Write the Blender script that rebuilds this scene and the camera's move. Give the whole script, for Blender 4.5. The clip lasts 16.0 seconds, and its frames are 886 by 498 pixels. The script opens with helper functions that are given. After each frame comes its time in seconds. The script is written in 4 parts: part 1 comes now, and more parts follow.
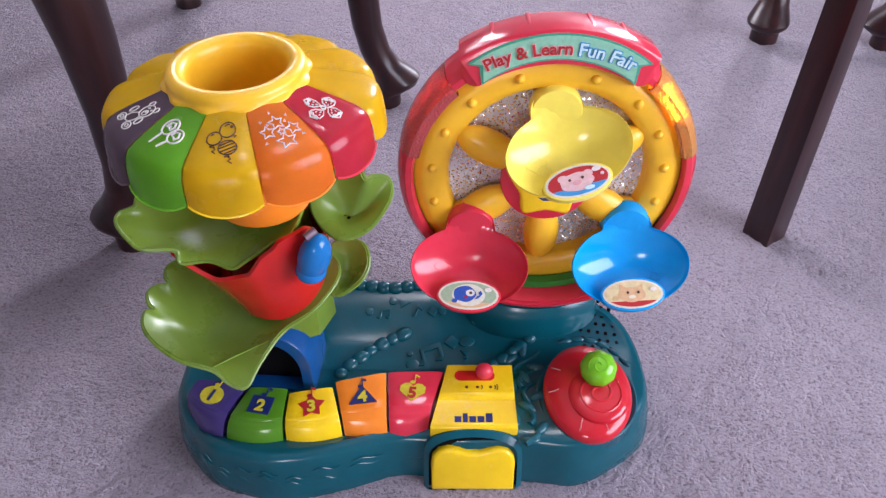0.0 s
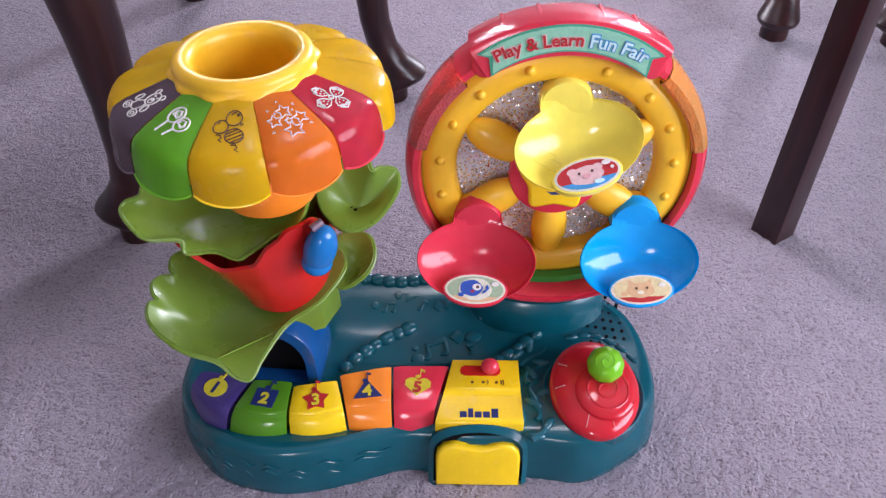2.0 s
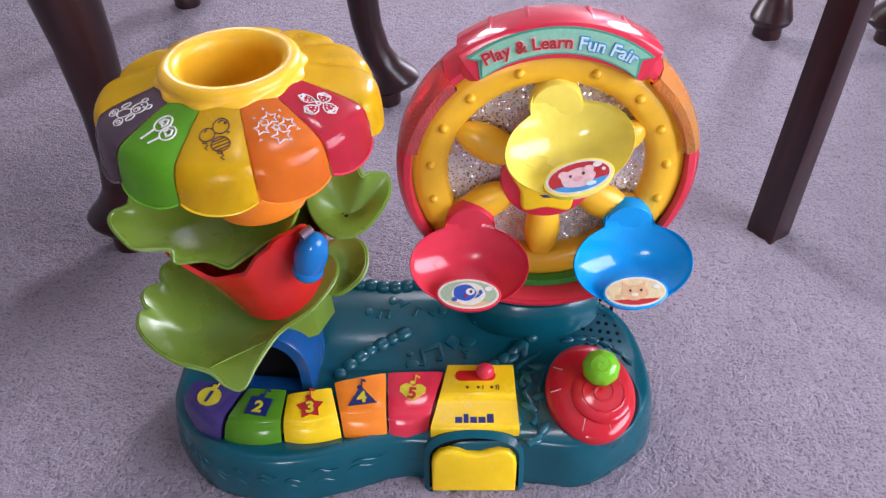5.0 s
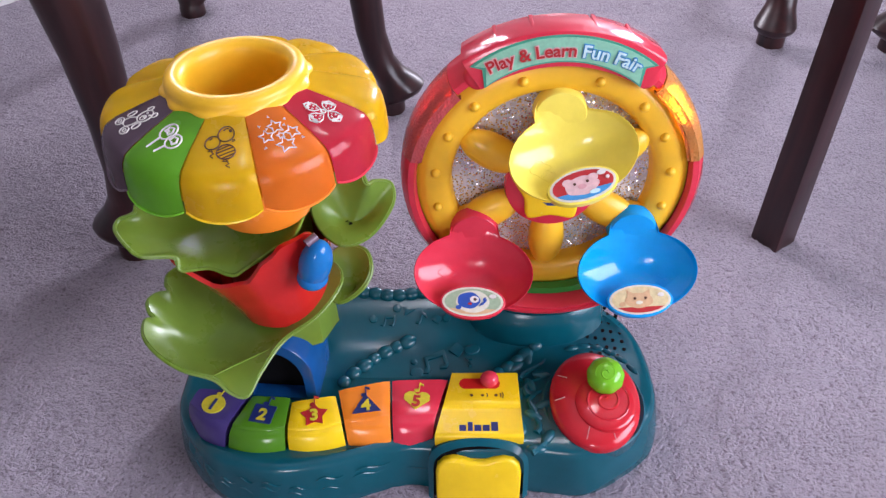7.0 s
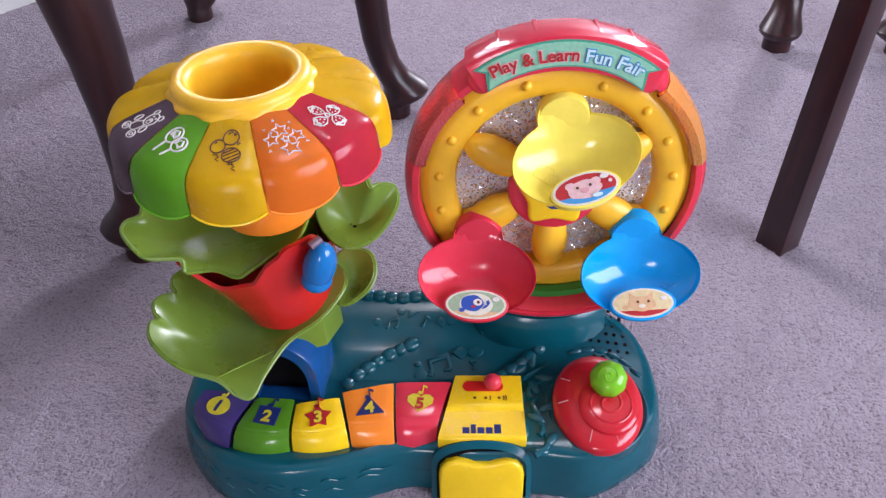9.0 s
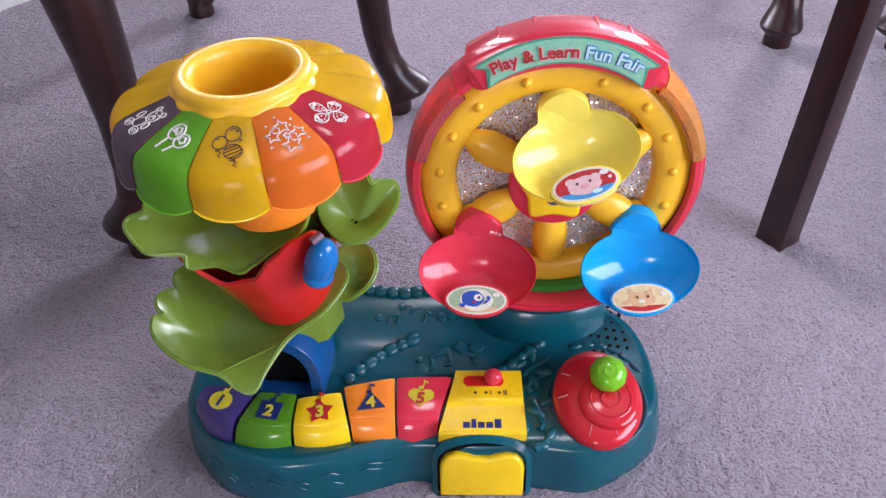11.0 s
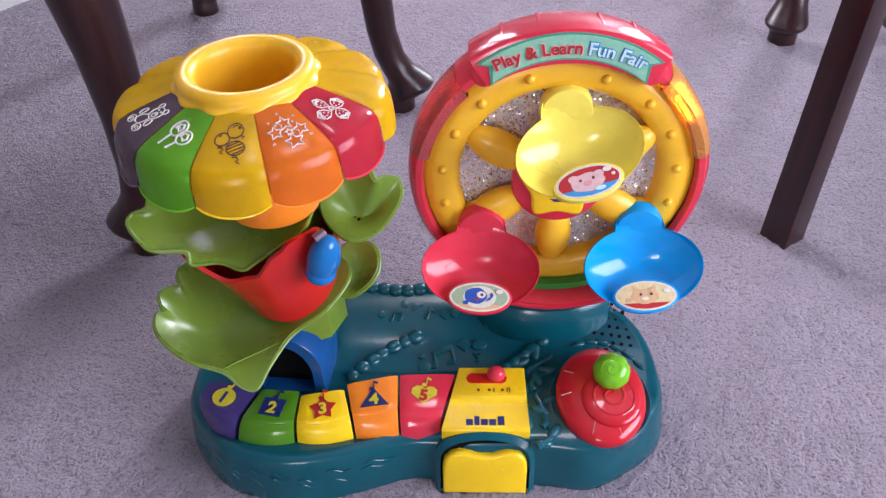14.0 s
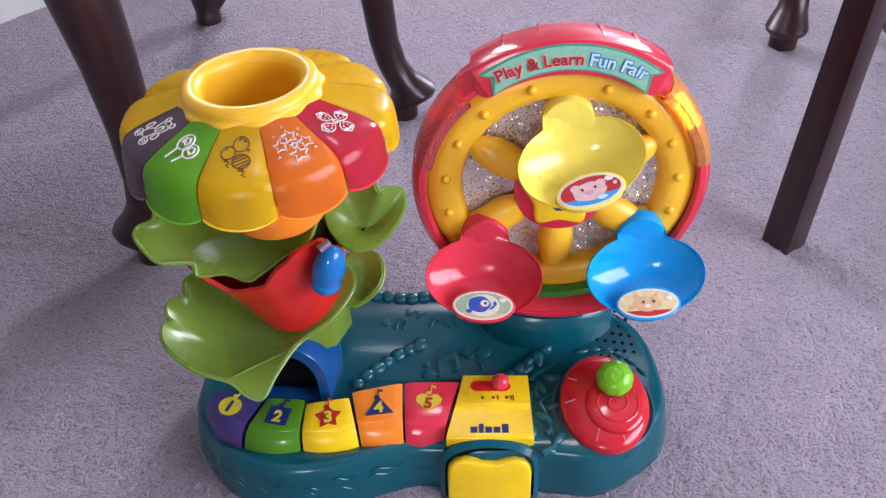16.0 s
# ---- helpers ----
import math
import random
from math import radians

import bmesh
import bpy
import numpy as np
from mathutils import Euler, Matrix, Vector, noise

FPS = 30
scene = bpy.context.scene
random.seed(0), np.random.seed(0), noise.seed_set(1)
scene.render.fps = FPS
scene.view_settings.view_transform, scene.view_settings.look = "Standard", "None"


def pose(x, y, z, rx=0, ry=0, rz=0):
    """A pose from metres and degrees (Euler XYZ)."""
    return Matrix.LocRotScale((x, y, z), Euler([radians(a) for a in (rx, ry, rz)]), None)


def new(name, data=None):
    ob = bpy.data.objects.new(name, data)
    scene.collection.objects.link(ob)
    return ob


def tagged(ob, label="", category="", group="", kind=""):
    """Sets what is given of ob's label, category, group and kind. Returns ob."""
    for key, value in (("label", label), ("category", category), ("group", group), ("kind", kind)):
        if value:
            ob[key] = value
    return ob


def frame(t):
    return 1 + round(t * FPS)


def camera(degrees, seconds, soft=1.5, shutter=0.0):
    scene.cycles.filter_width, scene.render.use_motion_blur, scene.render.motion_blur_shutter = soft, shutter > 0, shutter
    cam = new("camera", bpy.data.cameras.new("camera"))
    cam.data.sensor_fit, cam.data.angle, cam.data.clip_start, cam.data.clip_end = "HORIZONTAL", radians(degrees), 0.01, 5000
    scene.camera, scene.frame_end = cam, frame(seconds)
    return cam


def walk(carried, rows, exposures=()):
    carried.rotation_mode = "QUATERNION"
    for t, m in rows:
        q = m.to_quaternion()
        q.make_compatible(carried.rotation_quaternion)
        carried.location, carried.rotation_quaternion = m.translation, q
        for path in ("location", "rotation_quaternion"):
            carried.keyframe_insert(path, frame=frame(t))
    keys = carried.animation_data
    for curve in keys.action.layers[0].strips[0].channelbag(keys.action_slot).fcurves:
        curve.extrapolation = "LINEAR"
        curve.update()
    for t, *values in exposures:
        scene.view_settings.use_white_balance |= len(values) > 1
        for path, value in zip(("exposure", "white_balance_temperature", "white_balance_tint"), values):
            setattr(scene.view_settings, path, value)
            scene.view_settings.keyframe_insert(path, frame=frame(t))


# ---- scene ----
cam = camera(60.0, 16.0, soft=1.35)
# seconds, eye (m), pitch, roll, yaw (degrees): a phone held almost still above a toy on the carpet
ROWS = [
    (0.0, 0.0002, 0.0005, 0.5803, -42.05, -0.01, 0.06),
    (0.5, -0.0005, -0.0018, 0.5805, -42.03, -0.04, 0.22),
    (1.0, -0.0001, 0.0007, 0.5773, -42.06, -0.13, 0.24),
    (1.5, 0.0012, 0.0035, 0.5753, -42.17, -0.05, 0.41),
    (2.0, -0.0023, 0.0025, 0.5742, -42.24, -0.23, 0.63),
    (2.5, -0.0004, 0.0018, 0.5742, -42.30, -0.23, 0.74),
    (3.0, -0.0019, -0.0010, 0.5740, -42.32, -0.12, 0.76),
    (3.5, 0.0025, 0.0075, 0.5702, -42.18, 0.01, 0.73),
    (4.0, 0.0030, 0.0053, 0.5729, -42.20, 0.05, 0.34),
    (6.5, 0.0034, 0.0066, 0.5727, -41.45, 0.73, 0.07),
    (7.0, 0.0031, 0.0050, 0.5730, -41.37, 0.58, 0.27),
    (7.5, 0.0048, 0.0041, 0.5743, -41.30, 0.76, 0.34),
    (8.0, 0.0059, 0.0034, 0.5751, -41.22, 0.82, 0.35),
    (8.5, 0.0050, 0.0023, 0.5745, -41.19, 0.80, 0.44),
    (9.0, 0.0053, 0.0023, 0.5748, -41.10, 0.78, 0.73),
    (11.5, 0.0062, -0.0005, 0.5772, -41.49, 0.89, 0.84),
    (12.0, 0.0072, -0.0003, 0.5762, -41.51, 1.00, 1.00),
    (12.5, 0.0060, 0.0032, 0.5735, -41.52, 1.00, 1.03),
    (13.0, 0.0071, 0.0024, 0.5751, -41.56, 1.13, 1.00),
    (13.5, 0.0077, 0.0021, 0.5748, -41.62, 1.12, 0.99),
    (14.0, 0.0070, -0.0001, 0.5760, -41.57, 1.06, 1.06),
    (14.5, 0.0061, -0.0004, 0.5772, -41.54, 1.07, 1.21),
    (15.0, 0.0031, -0.0003, 0.5765, -41.52, 0.86, 1.55),
    (15.5, 0.0038, -0.0026, 0.5790, -41.40, 0.84, 1.61),
    (16.0, 0.0066, -0.0013, 0.5821, -41.25, 1.47, 0.98),
]
walk(cam, [(t, pose(x, y, z, 90 + p, r, w)) for t, x, y, z, p, r, w in ROWS], exposures=[(0.0, 0.0), (16.0, 0.0)])

# ---- light ----
ROOM_TURN = -36.0
ROOM = pose(0, 0, 0, 0, 0, ROOM_TURN)
WALL_L, WALL_R, WALL_F, WALL_B, CEIL = -1.43, 1.4, 5.2, -1.9, 2.5
WIN_F = (-1.2, -0.55, 0.9, 2.1)      # window in the far wall: from, to along the wall, sill, head
WIN_W = (0.95, 1.4, 0.75, 1.35)       # small window in the west wall
WIN_E = (0.0, 1.6, 0.3, 1.4)          # wide low window in the east wall
WIN_S = (0.7, 1.25, 0.4, 0.95)        # small window in the south wall
WIN_C = (-0.8, -0.3, 0.6, 1.1)       # unseen rooflight, added for overhead glints: from, to across and along the room

world = bpy.data.worlds.new("world")
world.use_nodes = True
scene.world = world
sky = world.node_tree.nodes.new("ShaderNodeTexSky")
sky.sky_type, sky.sun_disc, sky.sun_elevation, sky.sun_rotation = "NISHITA", False, radians(40), radians(20)
world.node_tree.links.new(sky.outputs[0], world.node_tree.nodes["Background"].inputs[0])
world.node_tree.nodes["Background"].inputs[1].default_value = 0.1


def window_light(name, m, w, h, power, colour):
    lamp = bpy.data.lights.new(name, "AREA")
    lamp.shape, lamp.size, lamp.size_y, lamp.energy, lamp.color = "RECTANGLE", w, h, power, colour
    ob = new(name, lamp)
    ob.matrix_world = m
    return ob


def opening(wall, w):
    """The place of the light in a window's opening, facing into the room."""
    mid, h = (w[0] + w[1]) / 2, (w[2] + w[3]) / 2
    return ROOM @ {"F": pose(mid, WALL_F + 0.03, h, -90, 0, 0), "W": pose(WALL_L - 0.03, mid, h, 90, 0, -90), "E": pose(WALL_R + 0.03, mid, h, 90, 0, 90), "S": pose(mid, WALL_B - 0.03, h, 90, 0, 0), "C": pose(mid, h, CEIL + 0.03)}[wall]


for nm, wall, w, power, colour in (("daylight_far", "F", WIN_F, 195.0, (0.84, 0.84, 1.0)), ("daylight_west", "W", WIN_W, 23.0, (0.91, 0.87, 1.0)),
                                   ("daylight_east", "E", WIN_E, 58.0, (0.81, 0.83, 1.0)), ("daylight_south", "S", WIN_S, 13.0, (0.94, 0.9, 1.0)), ("added_roof_light", "C", WIN_C, 9.0, (0.9, 0.9, 1.0))):
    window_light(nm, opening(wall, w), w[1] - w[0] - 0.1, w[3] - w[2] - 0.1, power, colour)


# ---- materials ----
def material(name):
    m = bpy.data.materials.new(name)
    m.use_nodes = True
    nt = m.node_tree
    return m, nt, nt.nodes["Principled BSDF"]


def noise_node(nt, scale, detail=4.0, rough=0.6):
    tc = nt.nodes.new("ShaderNodeTexCoord")
    n = nt.nodes.new("ShaderNodeTexNoise")
    n.inputs["Scale"].default_value, n.inputs["Detail"].default_value, n.inputs["Roughness"].default_value = scale, detail, rough
    nt.links.new(tc.outputs["Object"], n.inputs["Vector"])
    return n


def ramp(nt, src, a, b, lo=0.3, hi=0.7):
    r = nt.nodes.new("ShaderNodeValToRGB")
    r.color_ramp.elements[0].position, r.color_ramp.elements[1].position = lo, hi
    r.color_ramp.elements[0].color, r.color_ramp.elements[1].color = (*a, 1), (*b, 1)
    nt.links.new(src, r.inputs[0])
    return r


def bump(nt, bsdf, src, strength, dist):
    b = nt.nodes.new("ShaderNodeBump")
    b.inputs["Strength"].default_value, b.inputs["Distance"].default_value = strength, dist
    nt.links.new(src, b.inputs["Height"])
    nt.links.new(b.outputs[0], bsdf.inputs["Normal"])
    return b


def plastic(name, rgb, rough=0.3, sss=0.0, worn=0.12):
    """Moulded toy plastic: a slight mottle, hazy scuffs in the gloss, a faint orange-peel relief."""
    m, nt, b = material(name)
    big = noise_node(nt, 28.0, 5.0)
    fine = noise_node(nt, 420.0, 3.0)
    dark = tuple(c * (1 - worn) for c in rgb)
    light = tuple(min(1, c * (1 + worn * 0.5) + 0.004) for c in rgb)
    nt.links.new(ramp(nt, big.outputs[0], dark, light).outputs[0], b.inputs["Base Color"])
    rr = ramp(nt, big.outputs[0], (rough * 0.48 + 0.06,) * 3, (rough * 0.48 - 0.05,) * 3)
    nt.links.new(rr.outputs[0], b.inputs["Roughness"])
    bump(nt, b, fine.outputs[0], 0.05, 0.0006)
    b.inputs["Specular IOR Level"].default_value = 0.5
    if sss:
        b.inputs["Subsurface Weight"].default_value = sss
        b.inputs["Subsurface Radius"].default_value = (0.01, 0.006, 0.003)
        b.inputs["Subsurface Scale"].default_value = 0.3
    return m


def ink(name, rgb, rough=0.45):
    m, nt, b = material(name)
    n = noise_node(nt, 300.0, 3.0)
    nt.links.new(ramp(nt, n.outputs[0], tuple(c * 0.82 for c in rgb), rgb).outputs[0], b.inputs["Base Color"])
    b.inputs["Roughness"].default_value = rough
    return m


TEAL = plastic("teal_plastic", (0.001, 0.086, 0.12), 0.42)
YELLOW = plastic("yellow_plastic", (0.97, 0.63, 0.01), 0.5)
AMBER = plastic("warm_yellow_plastic", (0.93, 0.52, 0.025), 0.7)
LEMON = plastic("lemon_plastic", (0.95, 0.78, 0.12), 0.3)
ORANGE = plastic("orange_plastic", (0.97, 0.26, 0.022), 0.46)
RED = plastic("red_plastic", (0.70, 0.034, 0.068), 0.3)
# Darker copy of RED: the spinner's colour makes up for too much light.
DIMMED_SHELL_RED = plastic("dimmed_shell_red", (0.6, 0.018, 0.032), 0.24)
POT_RED = plastic("deep_red_plastic", (0.58, 0.016, 0.014), 0.33)
GREEN = plastic("green_plastic", (0.2, 0.58, 0.03), 0.46)
LEAF = plastic("leaf_green_plastic", (0.16, 0.265, 0.03), 0.62)
LIME = plastic("lime_plastic", (0.2, 0.56, 0.02), 0.25)
DKGREEN = plastic("dark_green_plastic", (0.03, 0.25, 0.04), 0.3)
BLUE = plastic("blue_plastic", (0.0, 0.34, 0.8), 0.24)
FISH_BLUE = plastic("sea_blue_plastic", (0.005, 0.17, 0.5), 0.25)
ARCH_BLUE = plastic("royal_blue_plastic", (0.006, 0.075, 0.26), 0.4)
# The key's green is GREEN darkened, with the leaf tray's shade in it.
SHADED_KEY_GREEN, KEY_PURPLE = plastic("shaded_key_green", (0.085, 0.25, 0.012), 0.36), plastic("key_purple_plastic", (0.055, 0.036, 0.17), 0.34)
GREY_PURPLE = plastic("faded_purple_plastic", (0.17, 0.11, 0.15), 0.36)
WHITE_INK, DARK_INK = ink("white_print", (0.8, 0.75, 0.72)), ink("brown_print", (0.09, 0.03, 0.012))
NAVY_INK, RED_INK, YEL_INK = ink("navy_print", (0.012, 0.025, 0.16)), ink("red_print", (0.5, 0.015, 0.02)), ink("yellow_print", (0.72, 0.6, 0.03))
MINT, PALE, PINK, SKY_INK = ink("mint_print", (0.28, 0.6, 0.42)), ink("cream_print", (0.75, 0.72, 0.6)), ink("pink_print", (0.78, 0.5, 0.5)), ink("sky_print", (0.05, 0.3, 0.62))
TAN, SAND, DEEP_MINT = ink("tan_print", (0.72, 0.45, 0.25)), ink("sand_print", (0.75, 0.62, 0.35)), ink("deep_mint_print", (0.06, 0.36, 0.24))
ROSE = ink("rose_print", (0.72, 0.36, 0.38))
BLUE_INK = ink("blue_print", (0.02, 0.08, 0.42))
PALE_BLUE = ink("pale_blue_print", (0.6, 0.82, 0.85))
# Flat black for holes and gaps: the shade inside is in the colour.
HOLE_SHADE, _nt, _b = material("hole_shade")
_b.inputs["Base Color"].default_value, _b.inputs["Roughness"].default_value = (0.005, 0.005, 0.006, 1), 0.8
_b.inputs["Specular IOR Level"].default_value = 0.08


def make_glitter():
    m, nt, b = material("holographic_foil")
    tc = nt.nodes.new("ShaderNodeTexCoord")
    v = nt.nodes.new("ShaderNodeTexVoronoi")
    nt.links.new(tc.outputs["Object"], v.inputs["Vector"])
    v.inputs["Scale"].default_value = 520.0
    geo = nt.nodes.new("ShaderNodeNewGeometry")
    prev = v.outputs["Color"]
    for op, other in (("SUBTRACT", (0.5, 0.5, 0.5)), ("SCALE", 1.25), ("ADD", None), ("NORMALIZE", None)):
        n = nt.nodes.new("ShaderNodeVectorMath")
        n.operation = op
        nt.links.new(prev, n.inputs[0])
        if op == "SCALE":
            n.inputs["Scale"].default_value = other
        elif op == "SUBTRACT":
            n.inputs[1].default_value = other
        elif op == "ADD":
            nt.links.new(geo.outputs["Normal"], n.inputs[1])
        prev = n.outputs[0]
    nt.links.new(prev, b.inputs["Normal"])
    mix = nt.nodes.new("ShaderNodeMix")
    mix.data_type = "RGBA"
    mix.inputs[0].default_value = 0.16
    mix.inputs[6].default_value = (0.95, 0.93, 0.9, 1)
    nt.links.new(v.outputs["Color"], mix.inputs[7])
    nt.links.new(mix.outputs[2], b.inputs["Base Color"])
    b.inputs["Metallic"].default_value, b.inputs["Roughness"].default_value = 0.9, 0.26
    plain = nt.nodes.new("ShaderNodeBsdfPrincipled")
    tint = ramp(nt, noise_node(nt, 22.0, 3.0).outputs[0], (0.6, 0.55, 0.64), (0.72, 0.71, 0.74), 0.4, 0.6)
    nt.links.new(tint.outputs[0], plain.inputs["Base Color"])
    plain.inputs["Metallic"].default_value, plain.inputs["Roughness"].default_value = 0.15, 0.4
    dot = nt.nodes.new("ShaderNodeMath")
    dot.operation, dot.inputs[1].default_value = "LESS_THAN", 0.42
    nt.links.new(v.outputs["Distance"], dot.inputs[0])
    both = nt.nodes.new("ShaderNodeMixShader")
    nt.links.new(dot.outputs[0], both.inputs[0])
    nt.links.new(plain.outputs[0], both.inputs[1])
    nt.links.new(b.outputs[0], both.inputs[2])
    nt.links.new(both.outputs[0], nt.nodes["Material Output"].inputs[0])
    return m


FOIL = make_glitter()


def lens(name, rgb):
    m, nt, b = material(name)
    b.inputs["Base Color"].default_value, b.inputs["Roughness"].default_value = (*rgb, 1), 0.2
    b.inputs["Transmission Weight"].default_value, b.inputs["IOR"].default_value = 0.42, 1.25
    tc = nt.nodes.new("ShaderNodeTexCoord")
    v = nt.nodes.new("ShaderNodeTexVoronoi")
    v.inputs["Scale"].default_value = 480.0
    nt.links.new(tc.outputs["Object"], v.inputs["Vector"])
    bump(nt, b, v.outputs["Distance"], 0.45, 0.0015)
    return m


RED_LENS, AMBER_LENS = lens("red_lens", (0.58, 0.12, 0.13)), lens("amber_lens", (0.72, 0.34, 0.1))
DARK_RED = plastic("dark_red_plastic", (0.22, 0.018, 0.02), 0.4)
SMOKED_ORANGE = plastic("dull_orange_plastic", (0.5, 0.15, 0.07), 0.4)


def glow(name, rgb, power):
    m, nt, b = material(name)
    b.inputs["Base Color"].default_value = (*rgb, 1)
    b.inputs["Emission Color"].default_value, b.inputs["Emission Strength"].default_value = (*rgb, 1), power
    return m


RED_GLOW, AMBER_GLOW = glow("red_light", (1.0, 0.16, 0.17), 85.0), glow("amber_light", (1.0, 0.74, 0.09), 55.0)


def carpet_material():
    m, nt, b = material("carpet_pile")
    tuft = noise_node(nt, 330.0, 2.5, 0.7)
    patch = noise_node(nt, 22.0, 5.0)
    grain = noise_node(nt, 620.0, 3.0)
    c1 = ramp(nt, tuft.outputs[0], (0.183, 0.147, 0.176), (0.383, 0.334, 0.39), 0.32, 0.5)
    c2 = ramp(nt, patch.outputs[0], (0.84, 0.83, 0.84), (1.0, 0.98, 0.98))
    mul = nt.nodes.new("ShaderNodeMix")
    mul.data_type, mul.blend_type = "RGBA", "MULTIPLY"
    mul.inputs[0].default_value = 1.0
    nt.links.new(c1.outputs[0], mul.inputs[6])
    nt.links.new(c2.outputs[0], mul.inputs[7])
    nt.links.new(mul.outputs[2], b.inputs["Base Color"])
    add = nt.nodes.new("ShaderNodeMath")
    add.operation = "MULTIPLY_ADD"
    add.inputs[1].default_value = 0.4
    nt.links.new(grain.outputs[0], add.inputs[0])
    nt.links.new(tuft.outputs[0], add.inputs[2])
    bump(nt, b, add.outputs[0], 0.8, 0.006)
    b.inputs["Roughness"].default_value = 0.95
    b.inputs["Sheen Weight"].default_value, b.inputs["Sheen Roughness"].default_value = 0.25, 0.5
    b.inputs["Specular IOR Level"].default_value = 0.1
    return m


CARPET = carpet_material()


def wood(name, dark, light):
    m, nt, b = material(name)
    tc = nt.nodes.new("ShaderNodeTexCoord")
    mp = nt.nodes.new("ShaderNodeMapping")
    mp.inputs["Scale"].default_value = (60, 60, 5)
    n = nt.nodes.new("ShaderNodeTexNoise")
    n.inputs["Scale"].default_value, n.inputs["Detail"].default_value = 1.5, 6.0
    nt.links.new(tc.outputs["Object"], mp.inputs[0])
    nt.links.new(mp.outputs[0], n.inputs["Vector"])
    nt.links.new(ramp(nt, n.outputs[0], dark, light).outputs[0], b.inputs["Base Color"])
    b.inputs["Roughness"].default_value = 0.33
    bump(nt, b, n.outputs[0], 0.08, 0.001)
    return m


MAHOGANY = wood("mahogany", (0.012, 0.004, 0.005), (0.045, 0.012, 0.012))


def paint(name, rgb, rough=0.6):
    m, nt, b = material(name)
    n = noise_node(nt, 14.0, 5.0)
    nt.links.new(ramp(nt, n.outputs[0], tuple(c * 0.94 for c in rgb), rgb).outputs[0], b.inputs["Base Color"])
    b.inputs["Roughness"].default_value = rough
    f = noise_node(nt, 200.0, 2.0)
    bump(nt, b, f.outputs[0], 0.1, 0.001)
    return m


# Wall paint is kept dark so that less light bounces onto the floor.
WALL_PAINT, TRIM_PAINT, CEIL_PAINT = paint("wall_paint", (0.32, 0.3, 0.3)), paint("white_gloss", (0.78, 0.78, 0.75), 0.3), paint("ceiling_paint", (0.66, 0.66, 0.66))
# Dark taupe for the unseen south wall, chosen to cut bounce from the front.
BOUNCE_CUT_PAINT = paint("bounce_cut_paint", (0.16, 0.13, 0.12))
FABRIC = paint("seat_fabric", (0.2, 0.12, 0.1), 0.9)


# ---- mesh helpers ----
def finish(bm, name, mat, smooth=True):
    me = bpy.data.meshes.new(name)
    bmesh.ops.recalc_face_normals(bm, faces=bm.faces)
    bm.to_mesh(me)
    bm.free()
    for p in me.polygons:
        p.use_smooth = smooth
    if smooth:
        me.set_sharp_from_angle(angle=radians(38))
    me.materials.append(mat)
    return me


def part(name, bm, mat, parent=None, label="", smooth=True):
    """One mesh object; its vertices are given in the world and stored from the parent's origin."""
    if parent is not None:
        off = ORIGIN[parent.name]
        bmesh.ops.translate(bm, verts=bm.verts, vec=-off)
    ob = new(name, finish(bm, name, mat, smooth))
    if parent is not None:
        ob.parent = parent
        ORIGIN[ob.name] = ORIGIN[parent.name]
    else:
        ORIGIN[ob.name] = Vector((0, 0, 0))
    return tagged(ob, label) if label else ob


ORIGIN = {}


def thing(name, at, label, category, group="", kind=""):
    ob = new(name)
    ob.location = at
    ORIGIN[ob.name] = Vector(at)
    return tagged(ob, label, category, group, kind)


def skin(bm, rings, close=True, cap0=False, cap1=False):
    """Quads between rings of equal length."""
    vs = [[bm.verts.new(p) for p in r] for r in rings]
    n = len(vs[0])
    for a, b in zip(vs, vs[1:]):
        for i in range(n if close else n - 1):
            j = (i + 1) % n
            bm.faces.new((a[i], a[j], b[j], b[i]))
    if cap0:
        bm.faces.new(vs[0][::-1])
    if cap1:
        bm.faces.new(vs[-1])
    return vs


def lathe(profile, m=Matrix(), seg=48, a0=0.0, a1=360.0, wave=None):
    """Turn (radius, height) points about z, in full or over a sector with closed ends."""
    bm = bmesh.new()
    full = abs(a1 - a0 - 360) < 1e-6
    rings = []
    for i in range(seg if full else seg + 1):
        a = radians(a0 + (a1 - a0) * i / seg)
        rings.append([m @ Vector(((r * (wave(a, r) if wave else 1)) * math.cos(a), (r * (wave(a, r) if wave else 1)) * math.sin(a), z)) for r, z in profile])
    if full:
        rings.append(rings[0])
    skin(bm, rings, close=False)
    if not full:
        for r in (rings[0], rings[-1]):
            bm.faces.new([bm.verts.new(p) for p in r])
    bmesh.ops.remove_doubles(bm, verts=bm.verts, dist=1e-6)
    return bm


def prism(pts, m, z0, z1, bevel=0.0):
    """A plate from a plan outline, with its upper edge rounded off."""
    bm = bmesh.new()

    def inset(d):
        out = []
        for i, p in enumerate(pts):
            a, b = Vector(pts[i - 1]), Vector(pts[(i + 1) % len(pts)])
            t = (b - a)
            n = Vector((-t.y, t.x)).normalized() if t.length else Vector((0, 0))
            n = n * AREA_SIGN(pts)
            out.append(Vector(p) + n * d)
        return out
    levels = [(0.0, z0), (0.0, z1 - bevel)]
    if bevel:
        levels += [(bevel * (1 - math.cos(radians(k))), z1 - bevel * (1 - math.sin(radians(k)))) for k in (30, 60, 90)]
    skin(bm, [[m @ Vector((q.x, q.y, z)) for q in inset(d)] for d, z in levels], cap0=True, cap1=True)
    return bm


def AREA_SIGN(pts):
    s = sum(pts[i - 1][0] * p[1] - p[0] * pts[i - 1][1] for i, p in enumerate(pts))
    return 1.0 if s > 0 else -1.0


